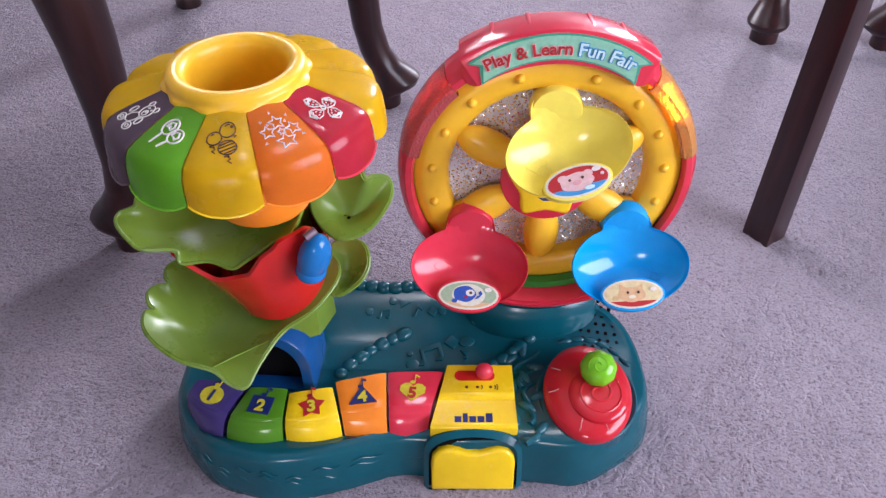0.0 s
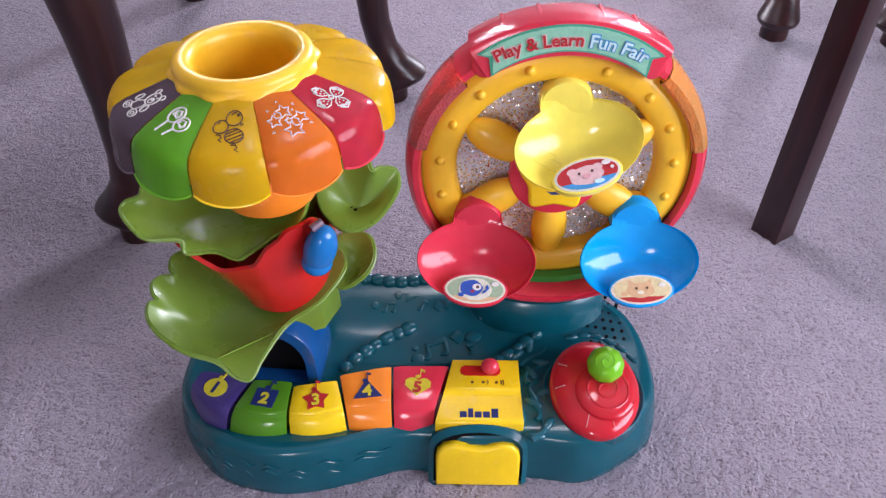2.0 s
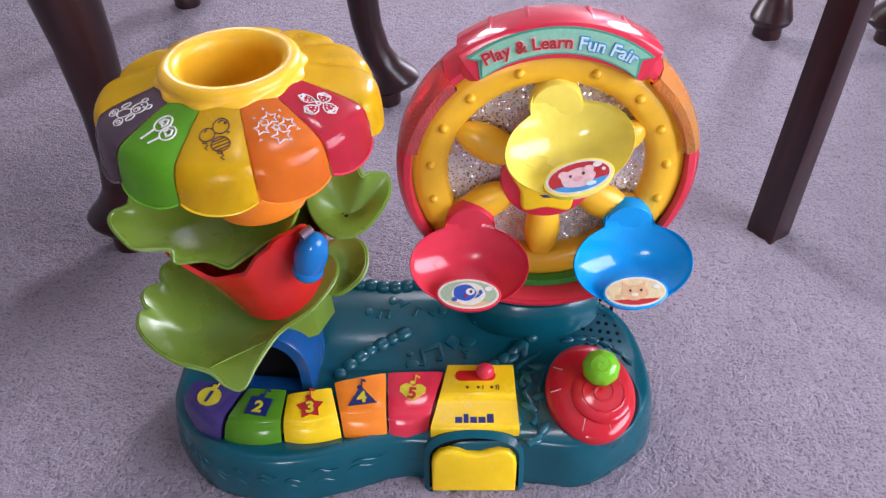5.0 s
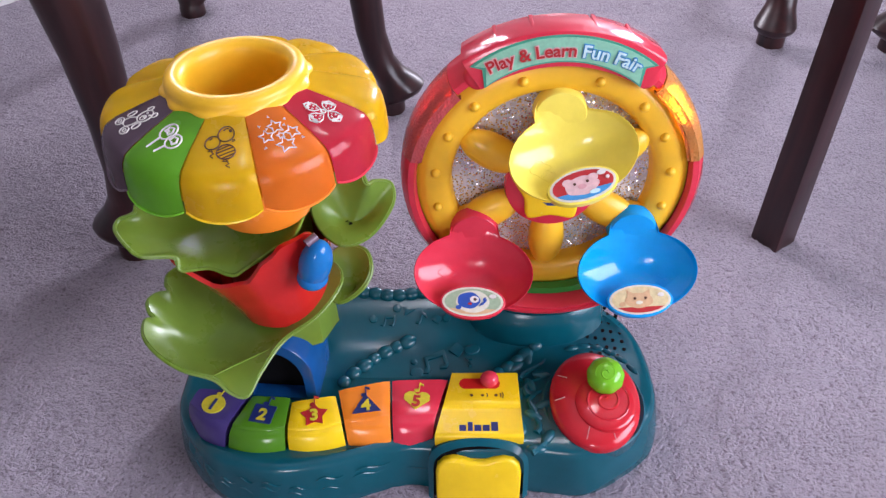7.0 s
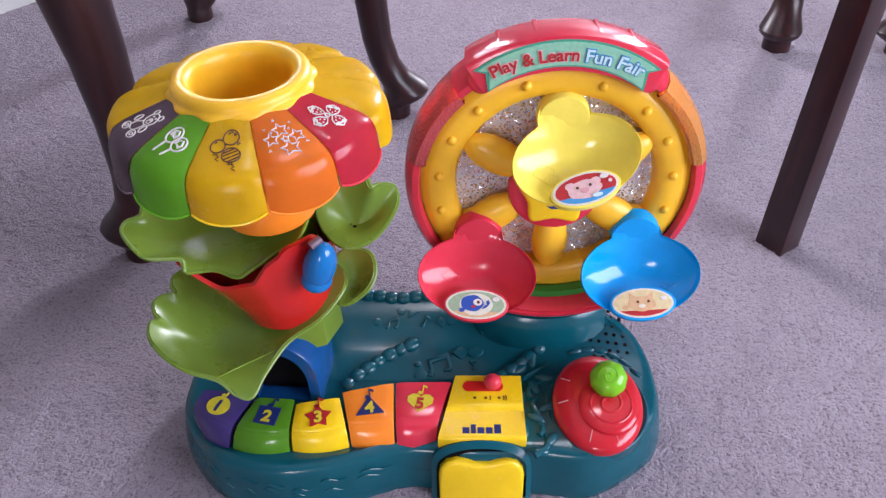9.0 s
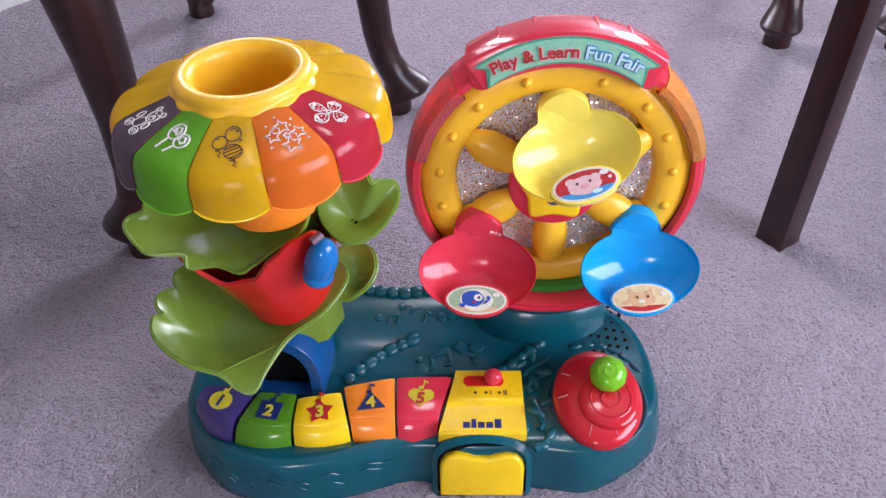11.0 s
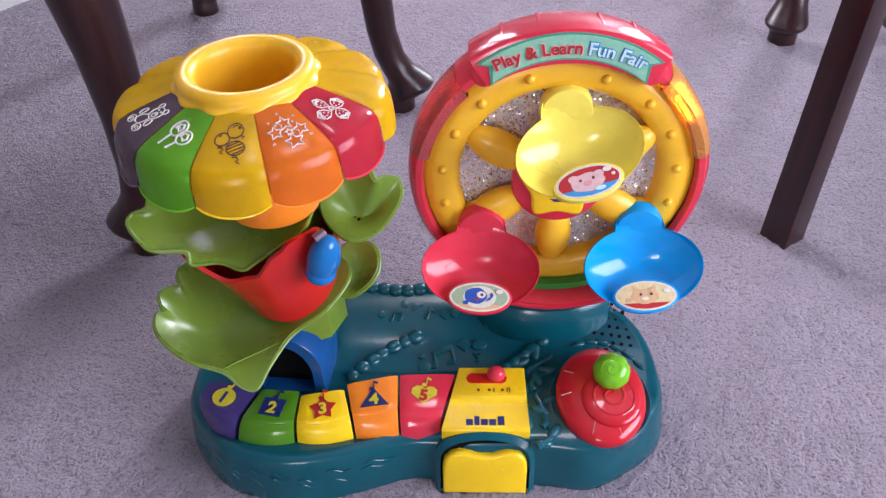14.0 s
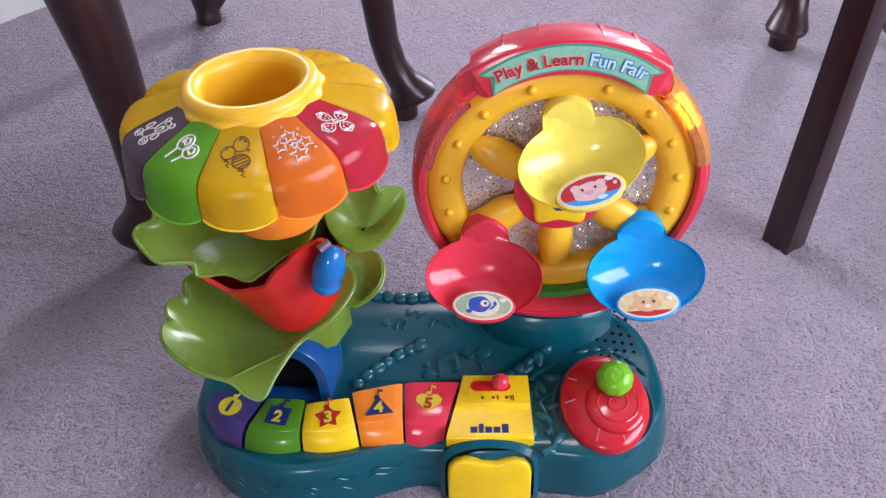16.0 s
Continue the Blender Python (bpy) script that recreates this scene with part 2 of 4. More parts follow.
def merge(*bms):
    out = bmesh.new()
    for b in bms:
        me = bpy.data.meshes.new("tmp")
        b.to_mesh(me)
        b.free()
        out.from_mesh(me)
        bpy.data.meshes.remove(me)
    return out


def ball(c, r, m=None, u=20, v=12):
    bm = bmesh.new()
    rr = (r, r, r) if isinstance(r, (int, float)) else r
    bmesh.ops.create_uvsphere(bm, u_segments=u, v_segments=v, radius=1.0, matrix=Matrix.Translation(c) @ (m or Matrix()) @ Matrix.Diagonal((*rr, 1)))
    return bm


def tube(pts, r, seg=10, closed=False):
    """A round bar along points; r may be one radius or one for each point."""
    bm = bmesh.new()
    pts = [Vector(p) for p in pts]
    rs = r if isinstance(r, (list, tuple)) else [r] * len(pts)
    rings = []
    ref = None
    for i, p in enumerate(pts):
        a = pts[i - 1] if (i or closed) else p
        b = pts[(i + 1) % len(pts)] if (i + 1 < len(pts) or closed) else p
        t = (b - a).normalized()
        if ref is None:
            ref = t.orthogonal().normalized()
        ref = (ref - t * ref.dot(t)).normalized()
        o = t.cross(ref)
        rings.append([p + (ref * math.cos(k * math.tau / seg) + o * math.sin(k * math.tau / seg)) * rs[i] for k in range(seg)])
    if closed:
        rings.append(rings[0])
    skin(bm, rings, cap0=not closed, cap1=not closed)
    return bm


def box(x0, x1, y0, y1, z0, z1, m=Matrix(), bevel=0.0):
    bm = bmesh.new()
    bmesh.ops.create_cube(bm, size=1.0, matrix=m @ Matrix.Translation(((x0 + x1) / 2, (y0 + y1) / 2, (z0 + z1) / 2)) @ Matrix.Diagonal((x1 - x0, y1 - y0, z1 - z0, 1)))
    if bevel:
        bmesh.ops.bevel(bm, geom=bm.edges[:], offset=bevel, segments=2, affect="EDGES", profile=0.5)
    return bm


def spline(pts, n=8, closed=True):
    """A smooth plan curve through points (Catmull-Rom)."""
    out, k = [], len(pts)
    for i in range(k if closed else k - 1):
        p = [Vector(pts[(i + d) % k] if closed else pts[min(max(i + d, 0), k - 1)]) for d in (-1, 0, 1, 2)]
        for j in range(n):
            t = j / n
            out.append(0.5 * ((2 * p[1]) + (p[2] - p[0]) * t + (2 * p[0] - 5 * p[1] + 4 * p[2] - p[3]) * t * t + (3 * p[1] - p[0] - 3 * p[2] + p[3]) * t ** 3))
    if not closed:
        out.append(Vector(pts[-1]))
    return out


def disc(r, n=24, cx=0.0, cy=0.0, ry=None):
    return [(cx + r * math.cos(k * math.tau / n), cy + (ry or r) * math.sin(k * math.tau / n)) for k in range(n)]


def star(r0, r1, n, cx=0.0, cy=0.0, turn=90.0):
    return [(cx + (r0, r1)[k % 2] * math.cos(radians(turn + 180 * k / n)), cy + (r0, r1)[k % 2] * math.sin(radians(turn + 180 * k / n))) for k in range(2 * n)]


def text_mesh(words, size, depth, bold=0.0):
    """Letters as a mesh, lying in x and y, centred on x."""
    cu = bpy.data.curves.new("letters", "FONT")
    cu.body, cu.size, cu.extrude, cu.offset, cu.align_x, cu.resolution_u = words, size, depth, bold, "CENTER", 4
    ob = bpy.data.objects.new("letters", cu)
    scene.collection.objects.link(ob)
    dg = bpy.context.evaluated_depsgraph_get()
    me = bpy.data.meshes.new_from_object(ob.evaluated_get(dg))
    bm = bmesh.new()
    bm.from_mesh(me)
    bpy.data.objects.remove(ob)
    bpy.data.curves.remove(cu)
    bpy.data.meshes.remove(me)
    return bm


def smooth(a, b, x):
    t = min(1, max(0, (x - a) / (b - a)))
    return t * t * (3 - 2 * t)


# ---- the room ----
def structure(name, bm, mat, label, smooth_=False):
    return tagged(part(name, bm, mat, None, "", smooth_), label, name.split("_")[0], "", "structure")


bm = bmesh.new()
bmesh.ops.create_grid(bm, x_segments=60, y_segments=60, size=0.5, matrix=ROOM @ Matrix.Translation(((WALL_L + WALL_R) / 2, (WALL_F + WALL_B) / 2, 0)) @ Matrix.Diagonal((WALL_R - WALL_L + 0.3, WALL_F - WALL_B + 0.3, 1, 1)))
for v in bm.verts:
    v.co.z = -0.0015 * abs(noise.noise(v.co * 6))
structure("floor", bm, CARPET, "pale mauve-grey cut-pile carpet over the whole floor", True)
# the pile of the carpet, where the toy and the chairs stand
nx, ny, step = 760, 440, 0.003
tuft = np.random.RandomState(3).rand(ny + 4, nx + 4)
tuft = sum(np.roll(np.roll(tuft, i, 0), j, 1) * w for i, j, w in ((0, 0, 1.0), (0, 1, 0.55), (1, 0, 0.2)))[2:-2, 2:-2] / 1.75
broad = np.random.RandomState(4).rand(ny // 20 + 3, nx // 20 + 3)
gy, gx = np.mgrid[0:ny, 0:nx]
fy, fx = gy / 20.0, gx / 20.0
iy, ix = fy.astype(int), fx.astype(int)
wy, wx = fy - iy, fx - ix
broad = (broad[iy, ix] * (1 - wy) + broad[iy + 1, ix] * wy) * (1 - wx) + (broad[iy, ix + 1] * (1 - wy) + broad[iy + 1, ix + 1] * wy) * wx
co = np.stack([-1.12 + gx * step, 0.19 + gy * step, 0.0003 + 0.0036 * tuft + 0.001 * broad], -1).reshape(-1, 3)
quad = (gy[:-1, :-1] * nx + gx[:-1, :-1]).reshape(-1)
me = bpy.data.meshes.new("carpet_pile")
me.from_pydata(co.tolist(), [], np.stack([quad, quad + 1, quad + nx + 1, quad + nx], -1).tolist())
me.polygons.foreach_set("use_smooth", np.ones(len(me.polygons), dtype=bool))
me.materials.append(CARPET)
pile = new("carpet_pile", me)
pile.parent = bpy.data.objects["floor"]
tagged(pile, "pale mauve-grey tufted carpet pile", kind="stuff")
# The ceiling is cut open only for the added overhead light.
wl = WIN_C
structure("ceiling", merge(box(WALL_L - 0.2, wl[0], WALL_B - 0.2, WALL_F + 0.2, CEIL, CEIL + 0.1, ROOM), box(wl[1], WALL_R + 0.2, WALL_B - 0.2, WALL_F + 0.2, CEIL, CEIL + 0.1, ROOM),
          box(wl[0], wl[1], WALL_B - 0.2, wl[2], CEIL, CEIL + 0.1, ROOM), box(wl[0], wl[1], wl[3], WALL_F + 0.2, CEIL, CEIL + 0.1, ROOM)), CEIL_PAINT, "plain white painted ceiling with an unseen opening added for overhead light")


def pierced(a0, a1, w, put):
    """A wall from a0 to a1 in four pieces round one window; put turns a stretch and its heights into a box."""
    return merge(put(a0, w[0], 0, CEIL), put(w[1], a1, 0, CEIL), put(w[0], w[1], 0, w[2]), put(w[0], w[1], w[3], CEIL))


structure("wall_north", pierced(WALL_L, WALL_R, WIN_F, lambda a, b, c, d: box(a, b, WALL_F, WALL_F + 0.2, c, d, ROOM)), WALL_PAINT, "wall painted grey to limit bounce, with a window opening")
structure("wall_east", pierced(WALL_B, WALL_F + 0.2, WIN_E, lambda a, b, c, d: box(WALL_R, WALL_R + 0.2, a, b, c, d, ROOM)), WALL_PAINT, "wall painted grey to limit bounce, with a wide window opening")
structure("wall_west", pierced(WALL_B, WALL_F + 0.2, WIN_W, lambda a, b, c, d: box(WALL_L - 0.2, WALL_L, a, b, c, d, ROOM)), WALL_PAINT, "wall painted grey to limit bounce, with a window opening")
structure("wall_south", pierced(WALL_L - 0.2, WALL_R + 0.2, WIN_S, lambda a, b, c, d: box(a, b, WALL_B - 0.2, WALL_B, c, d, ROOM)), BOUNCE_CUT_PAINT, "unseen wall painted dark taupe to cut bounce, with a small window opening")
prof = [(0.0, 0.0), (0.018, 0.0), (0.018, 0.075), (0.014, 0.085), (0.014, 0.095), (0.006, 0.105), (0.0, 0.11)]
bm = bmesh.new()
skin(bm, [[ROOM @ Vector((WALL_L + a, y, z)) for a, z in prof] for y in (WALL_B, WALL_F)], cap0=True, cap1=True)
structure("baseboard", bm, TRIM_PAINT, "white gloss-painted skirting board along the wall")
for nm, (a, b, z0, z1), m in (("window_1", WIN_F, ROOM @ Matrix.Translation((0, WALL_F + 0.1, 0))), ("window_3", WIN_E, ROOM @ Matrix.Translation((WALL_R + 0.1, 0, 0)) @ pose(0, 0, 0, 0, 0, 90)), ("added_window_5", WIN_C, ROOM @ Matrix.Translation((0, 0, CEIL + 0.06)) @ pose(0, 0, 0, 90)), ("window_4", WIN_S, ROOM @ Matrix.Translation((0, WALL_B - 0.1, 0))), ("window_2", WIN_W, ROOM @ Matrix.Translation((WALL_L - 0.1, 0, 0)) @ pose(0, 0, 0, 0, 0, 90))):
    win = tagged(thing(nm, (0, 0, 0), "white painted window frame with plain glazing bars", "window"), kind="structure")
    for k, (x0, x1, y0, y1) in enumerate(((a, a + 0.05, z0, z1), (b - 0.05, b, z0, z1), (a + 0.05, b - 0.05, z0, z0 + 0.05), (a + 0.05, b - 0.05, z1 - 0.05, z1), ((a + b) / 2 - 0.025, (a + b) / 2 + 0.025, z0 + 0.05, z1 - 0.05))):
        part("window_frame", box(x0, x1, -0.04, 0.04, y0, y1, m, 0.004), TRIM_PAINT, win)


# ---- dining chairs ----
def cabriole(at, toe, top=0.42, stout=1.0, out=1.0):
    """A cabriole leg on a pad foot; toe is the way that the foot points."""
    at, d = Vector((*at, 0)), Vector((*toe, 0)).normalized()
    rings = []
    for z, r, off in ((0.0, 0.019, 0), (0.003, 0.0215, 0), (0.017, 0.0215, 0), (0.021, 0.0205, 0.001), (0.025, 0.024, 0.006), (0.036, 0.031, 0.015), (0.043, 0.032, 0.017), (0.05, 0.0295, 0.013), (0.064, 0.0235, 0.0), (0.085, 0.0205, -0.011),
                      (0.12, 0.0198, -0.019), (0.18, 0.021, -0.024), (0.25, 0.024, -0.024), (0.32, 0.028, -0.018), (0.37, 0.032, -0.008), (top, 0.032, -0.004)):
        c = at + d * off * (out if off > 0 else 1.0) + Vector((0, 0, z))
        r *= 1 + (stout - 1) * smooth(0.06, 0.16, z)
        rings.append([c + Vector((r * math.cos(k * math.tau / 24), r * math.sin(k * math.tau / 24), 0)) for k in range(24)])
    bm = bmesh.new()
    skin(bm, rings, cap0=True, cap1=True)
    return bm


def square_leg(at, turn, top=0.42, w=0.034):
    m = pose(at[0], at[1], 0, 0, 0, turn)
    bm = box(-w / 2, w / 2, -w / 2, w / 2, 0, top, Matrix(), 0.0015)
    for v in bm.verts:
        k = 1 - 0.2 * v.co.z / top
        v.co = m @ Vector((v.co.x * k, v.co.y * k, v.co.z))
    return bm


def chair(legs, label, back=False):
    """Legs as (kind, place, toe or turn), going round; the seat frame joins their tops."""
    cx, cy = sum(l[1][0] for l in legs) / 4, sum(l[1][1] for l in legs) / 4
    ob = thing("dining_chair", (cx, cy, 0), label, "chair", "chairs in the room")
    for kind, at, way, *build in legs:
        part("leg", cabriole(at, way, 0.42, *build) if kind == "pad" else square_leg(at, way), MAHOGANY, ob)
    ps = [l[1] for l in legs]
    rail = [(cx + (x - cx) * 1.06, cy + (y - cy) * 1.06) for x, y in ps]
    part("seat_frame", prism(rail, Matrix(), 0.37, 0.44, 0.004), MAHOGANY, ob)
    part("seat", prism([(cx + (x - cx) * 0.98, cy + (y - cy) * 0.98) for x, y in ps], Matrix(), 0.441, 0.475, 0.02), FABRIC, ob, "padded fabric seat")
    # Unseen chair back, added on this side to shade the floor at the left.
    if back:
        (x0, y0), (x1, y1) = ps[1], ps[2]
        d = Vector((x1 - x0, y1 - y0, 0))
        for t in (0.02, 0.98):
            c = Vector((x0, y0, 0)) + d * t
            part("shade_back_post", tube([c + Vector((0, 0, 0.43)), c + Vector((0.01, 0.012, 0.7)), c + Vector((0.035, 0.04, 1.0))], 0.017, 10), MAHOGANY, ob)
        m = Matrix.Translation((x0, y0, 0)) @ pose(0, 0, 0, 0, 0, math.degrees(math.atan2(d.y, d.x)))
        L = d.length
        part("shade_splat", prism([(L / 2 + s * w, z) for s, w, z in ((-1, 0.07, 0.44), (1, 0.07, 0.44), (1, 0.05, 0.55), (1, 0.1, 0.75), (1, 0.07, 0.97), (-1, 0.07, 0.97), (-1, 0.1, 0.75), (-1, 0.05, 0.55))], m @ pose(0, -0.02, 0, 90), -0.006, 0.006, 0.001), MAHOGANY, ob)
        part("shade_crest_rail", box(-0.02, L + 0.02, -0.05, -0.025, 0.95, 1.02, m, 0.008), MAHOGANY, ob)
    return ob


chair([("pad", (-0.348, 0.655), (-0.85, 0.3), 1.1, 0.6), ("pad", (-0.082, 0.955), (1, 0.1)), ("pad", (-0.442, 1.275), (0.2, 1)), ("pad", (-0.715, 0.97), (-1, 0))], "dark mahogany dining chair with cabriole legs on pad feet", True)
chair([("square", (0.368, 0.668), 35.0), ("pad", (0.515, 1.147), (-0.41, -0.91)), ("pad", (0.935, 1.02), (1, 0)), ("square", (0.775, 0.54), 25.0)], "dark mahogany dining chair with a straight square rear leg")
chair([("pad", (0.70, 1.125), (-1, -0.2)), ("pad", (1.10, 1.25), (1, -1)), ("pad", (1.0, 1.68), (1, 1)), ("pad", (0.58, 1.55), (-1, 1))], "dark mahogany dining chair standing behind another chair")


# ---- the toy: base ----
toy = thing("activity_toy", (-0.03, 0.43, 0), "colourful plastic fun fair activity toy standing on carpet", "toy")
AX, AY = -0.127, 0.43          # the tree's axis


def base_edge(a, grow=0.0):
    """The base's plan outline: a long rounded shape with a slight waist in front."""
    c, s = math.cos(a), math.sin(a)
    n = 2.95 if s > 0 else 3.3 if c > 0 else 2.65
    x = -0.030 + ((0.1975 if c < 0 else 0.2055) + grow) * math.copysign(abs(c) ** (2 / n), c)
    y = 0.432 + ((0.0755 if s < 0 else 0.092) + grow) * math.copysign(abs(s) ** (2 / n), s)
    if s < 0:
        y += 0.006 * math.exp(-((x + 0.03) / 0.03) ** 2) - 0.011 * math.exp(-((x - 0.112) / 0.034) ** 2) - 0.0245 * (1 - smooth(-0.15, -0.03, x)) * (0.4 + 0.6 * smooth(-0.235, -0.18, x))
    return x, y


def base_top(x, y):
    """Height of the base's upper surface."""
    z = 0.052 + 0.017 * smooth(0.452, 0.518, y) - 0.003 * math.exp(-((x + 0.02) / 0.07) ** 2 - ((y - 0.46) / 0.03) ** 2)
    z -= 0.010 * math.exp(-((y - 0.38) / 0.02) ** 2) * smooth(-0.228, -0.205, x) * (1 - smooth(-0.012, 0.004, x))
    return z + 0.006 * math.exp(-((x - 0.12) / 0.05) ** 2 - ((y - 0.40) / 0.05) ** 2)


N = 180
bm = bmesh.new()
rings = []
for grow, z in ((0.0060, 0.0), (0.0075, 0.003), (0.007, 0.012), (0.0045, 0.03)):
    rings.append([(*base_edge(k * math.tau / N, grow), z) for k in range(N)])
for grow, dz in ((0.002, -0.011), (0.001, -0.006), (-0.001, -0.0025), (-0.004, -0.0006), (-0.008, 0.0)):
    rings.append([(*base_edge(k * math.tau / N, grow), base_top(*base_edge(k * math.tau / N)) + dz) for k in range(N)])
for f in range(1, 24):
    g = []
    for k in range(N):
        x, y = base_edge(k * math.tau / N, -0.008)
        q = 1 - f / 24
        cx = min(0.10, max(-0.16, x))
        x, y = cx + (x - cx) * q, 0.43 + (y - 0.43) * q
        g.append((x, y, base_top(x, y)))
    rings.append(g)
skin(bm, rings, cap0=True)
bmesh.ops.holes_fill(bm, edges=[e for e in bm.edges if e.is_boundary], sides=0)
base = part("base", bm, TEAL, toy, "glossy teal plastic base with moulded relief")

# raised lip of wavy beads along the back, bead paths across the hollow, flat notes and shapes
for x, y, r in [(-0.10 + 0.011 * k, 0.514 + 0.002 * math.sin(k), 0.0078) for k in range(8)]:
    part("bead", ball((x, y, base_top(x, y) + 0.001), (r, r * 0.8, r * 0.75), None, 14, 8), TEAL, base)
for x, y, r, w in ((-0.089, 0.424, 0.0062, 0.006), (-0.082, 0.434, 0.0078, 0.0066), (-0.0735, 0.4425, 0.0092, 0.007), (-0.0655, 0.4505, 0.0075, 0.006), (-0.0555, 0.459, 0.0088, 0.007), (-0.046, 0.4645, 0.0075, 0.0062), (-0.0365, 0.4695, 0.0092, 0.007)):
    part("bead", ball((x, y, base_top(x, y)), (r, w, 0.0052), pose(0, 0, 0, 0, 0, 38), 16, 10), TEAL, base)
for x, y, r in ((0.043, 0.434, 0.0062), (0.0525, 0.4405, 0.0072), (0.061, 0.448, 0.0062), (0.0685, 0.4545, 0.008), (0.0785, 0.4635, 0.0068), (0.0865, 0.471, 0.0078)):
    part("bead", ball((x, y, base_top(x, y)), (r, r * 0.85, 0.0048), pose(0, 0, 0, 0, 0, 40), 16, 10), TEAL, base)
ROUND, LOZENGE, WEDGE = disc(0.005, 22), [(-0.0055, 0), (0, -0.0055), (0.0055, 0), (0, 0.0055)], [(-0.0052, -0.0045), (0.0052, 0.0), (-0.0052, 0.0045)]
QUAVER = [(-0.004, -0.006), (-0.001, -0.0065), (0.0005, -0.0045), (0.0005, 0.003), (0.0045, 0.001), (0.0045, 0.0035), (-0.001, 0.0065), (-0.001, -0.0025), (-0.0035, -0.003)]
PAIR = [(-0.0085, -0.0065), (-0.005, -0.0072), (-0.0035, -0.005), (-0.0035, 0.002), (0.004, 0.0035), (0.004, -0.0025), (0.0015, -0.003), (0.001, -0.005), (0.0045, -0.0055), (0.006, -0.0035), (0.006, 0.0075), (-0.0055, 0.0045), (-0.0055, -0.003), (-0.008, -0.004)]
SWIRL = [(r * math.cos(a), r * math.sin(a)) for a, r in ((k * 0.5, 0.0015 + 0.00045 * k) for k in range(12))]
SWIRL += [(r * math.cos(a), r * math.sin(a)) for a, r in ((k * 0.5, 0.0005 + 0.00042 * k) for k in range(11, -1, -1))]
for plan, x, y, size, turn in ((ROUND, -0.068, 0.489, 0.75, 0), (PAIR, -0.0535, 0.4875, 0.85, -10), (ROUND, -0.0465, 0.499, 0.8, 0), (WEDGE, -0.0352, 0.497, 1.0, 10), (QUAVER, -0.0241, 0.49, 1.0, -15), (LOZENGE, -0.0096, 0.489, 0.95, 10), (ROUND, -0.001, 0.49, 0.8, 0),
                            (PAIR, -0.0106, 0.4475, 1.75, 12), (ROUND, -0.027, 0.4345, 1.2, 0), (LOZENGE, 0.0083, 0.461, 1.35, 5), (disc(0.0072, 22, 0, 0, 0.005), 0.0216, 0.461, 1.0, 15), (SWIRL, 0.029, 0.481, 1.0, 60), (ROUND, -0.030, 0.448, 0.6, 0), (QUAVER, 0.019, 0.447, 0.9, 30)):
    slope = math.degrees(math.atan((base_top(x, y + 0.004) - base_top(x, y - 0.004)) / 0.008))
    part("note_relief", prism([(p[0] * size, p[1] * size) for p in plan], pose(x, y, base_top(x, y), slope, 0, turn), -0.003, 0.0017, 0.0008), TEAL, base)
# climbing stems and leaves moulded beside the panel
for k in range(5):
    y0 = 0.352 + 0.018 * k
    pts = [(0.066 + 0.006 * math.sin(k + j * 0.7) + 0.0022 * j, y0 + 0.004 * j, base_top(0.07, y0 + 0.004 * j) + 0.0006) for j in range(7)]
    part("stem_relief", tube(pts, [0.0031 - 0.00028 * j for j in range(7)], 8), TEAL, base)
for k in range(10):
    x, y = 0.07 + 0.012 * math.sin(k * 2.1), 0.356 + 0.0105 * k
    part("leaf_relief", ball((x, y, base_top(x, y)), (0.0085, 0.0042, 0.0034), pose(0, 0, 0, 0, 0, 50 * k), 14, 8), TEAL, base)
for k in range(6):
    a = radians(35 + 14 * k)
    x, y = 0.122 + 0.046 * math.cos(a), 0.40 + 0.062 * math.sin(a)
    if x < 0.16:
        part("leaf_relief", ball((x, y, base_top(x, y)), (0.007, 0.003, 0.002), pose(0, 0, 0, 0, 0, 35 + 14 * k + 90), 12, 8), TEAL, base)
# shallow waves on the front wall
for k in range(16):
    a = radians(212 + 3.6 * k + (3 if k % 2 else 0))
    zc = 0.024 + 0.012 * ((k * 7) % 3) / 2
    pts = []
    for j in range(8):
        x, y = base_edge(a + radians(0.8 * j), 0.0073 - zc * 0.09)
        pts.append((x, y, zc + 0.0025 * math.sin(j * 0.9)))
    part("wave_relief", tube(pts, [0.0002, 0.0004, 0.0006, 0.0007, 0.0007, 0.0006, 0.0004, 0.0002], 6), TEAL, base)
# loudspeaker holes as black discs, the shade inside them put into the colour
for i in range(7):
    for j in range(5):
        x, y = 0.123 + 0.0072 * j + 0.0008 * i, 0.496 - 0.0082 * i + 0.003 * j - (0.0041 if j % 2 else 0)
        if (x - 0.14) ** 2 / 0.0009 + (y - 0.472) ** 2 / 0.0011 < 1:
            part("speaker_hole_shade", prism(disc(0.0017, 12), Matrix.Translation((x, y, base_top(x, y))), -0.004, 0.0005), HOLE_SHADE, base)

# ---- piano keys ----
KEY_PLAN = [(KEY_PURPLE, ((-0.207, 0.407), (-0.164, 0.402), (-0.1775, 0.367), (-0.2125, 0.389))), (SHADED_KEY_GREEN, ((-0.161, 0.399), (-0.1295, 0.397), (-0.1295, 0.3625), (-0.174, 0.3655))),
        (YELLOW, ((-0.1275, 0.3925), (-0.0925, 0.399), (-0.0835, 0.368), (-0.127, 0.3625))), (ORANGE, ((-0.0905, 0.4045), (-0.0485, 0.4145), (-0.046, 0.372), (-0.0815, 0.369))),
        (RED, ((-0.0465, 0.4145), (0.0, 0.4155), (-0.011, 0.374), (-0.044, 0.372)))]


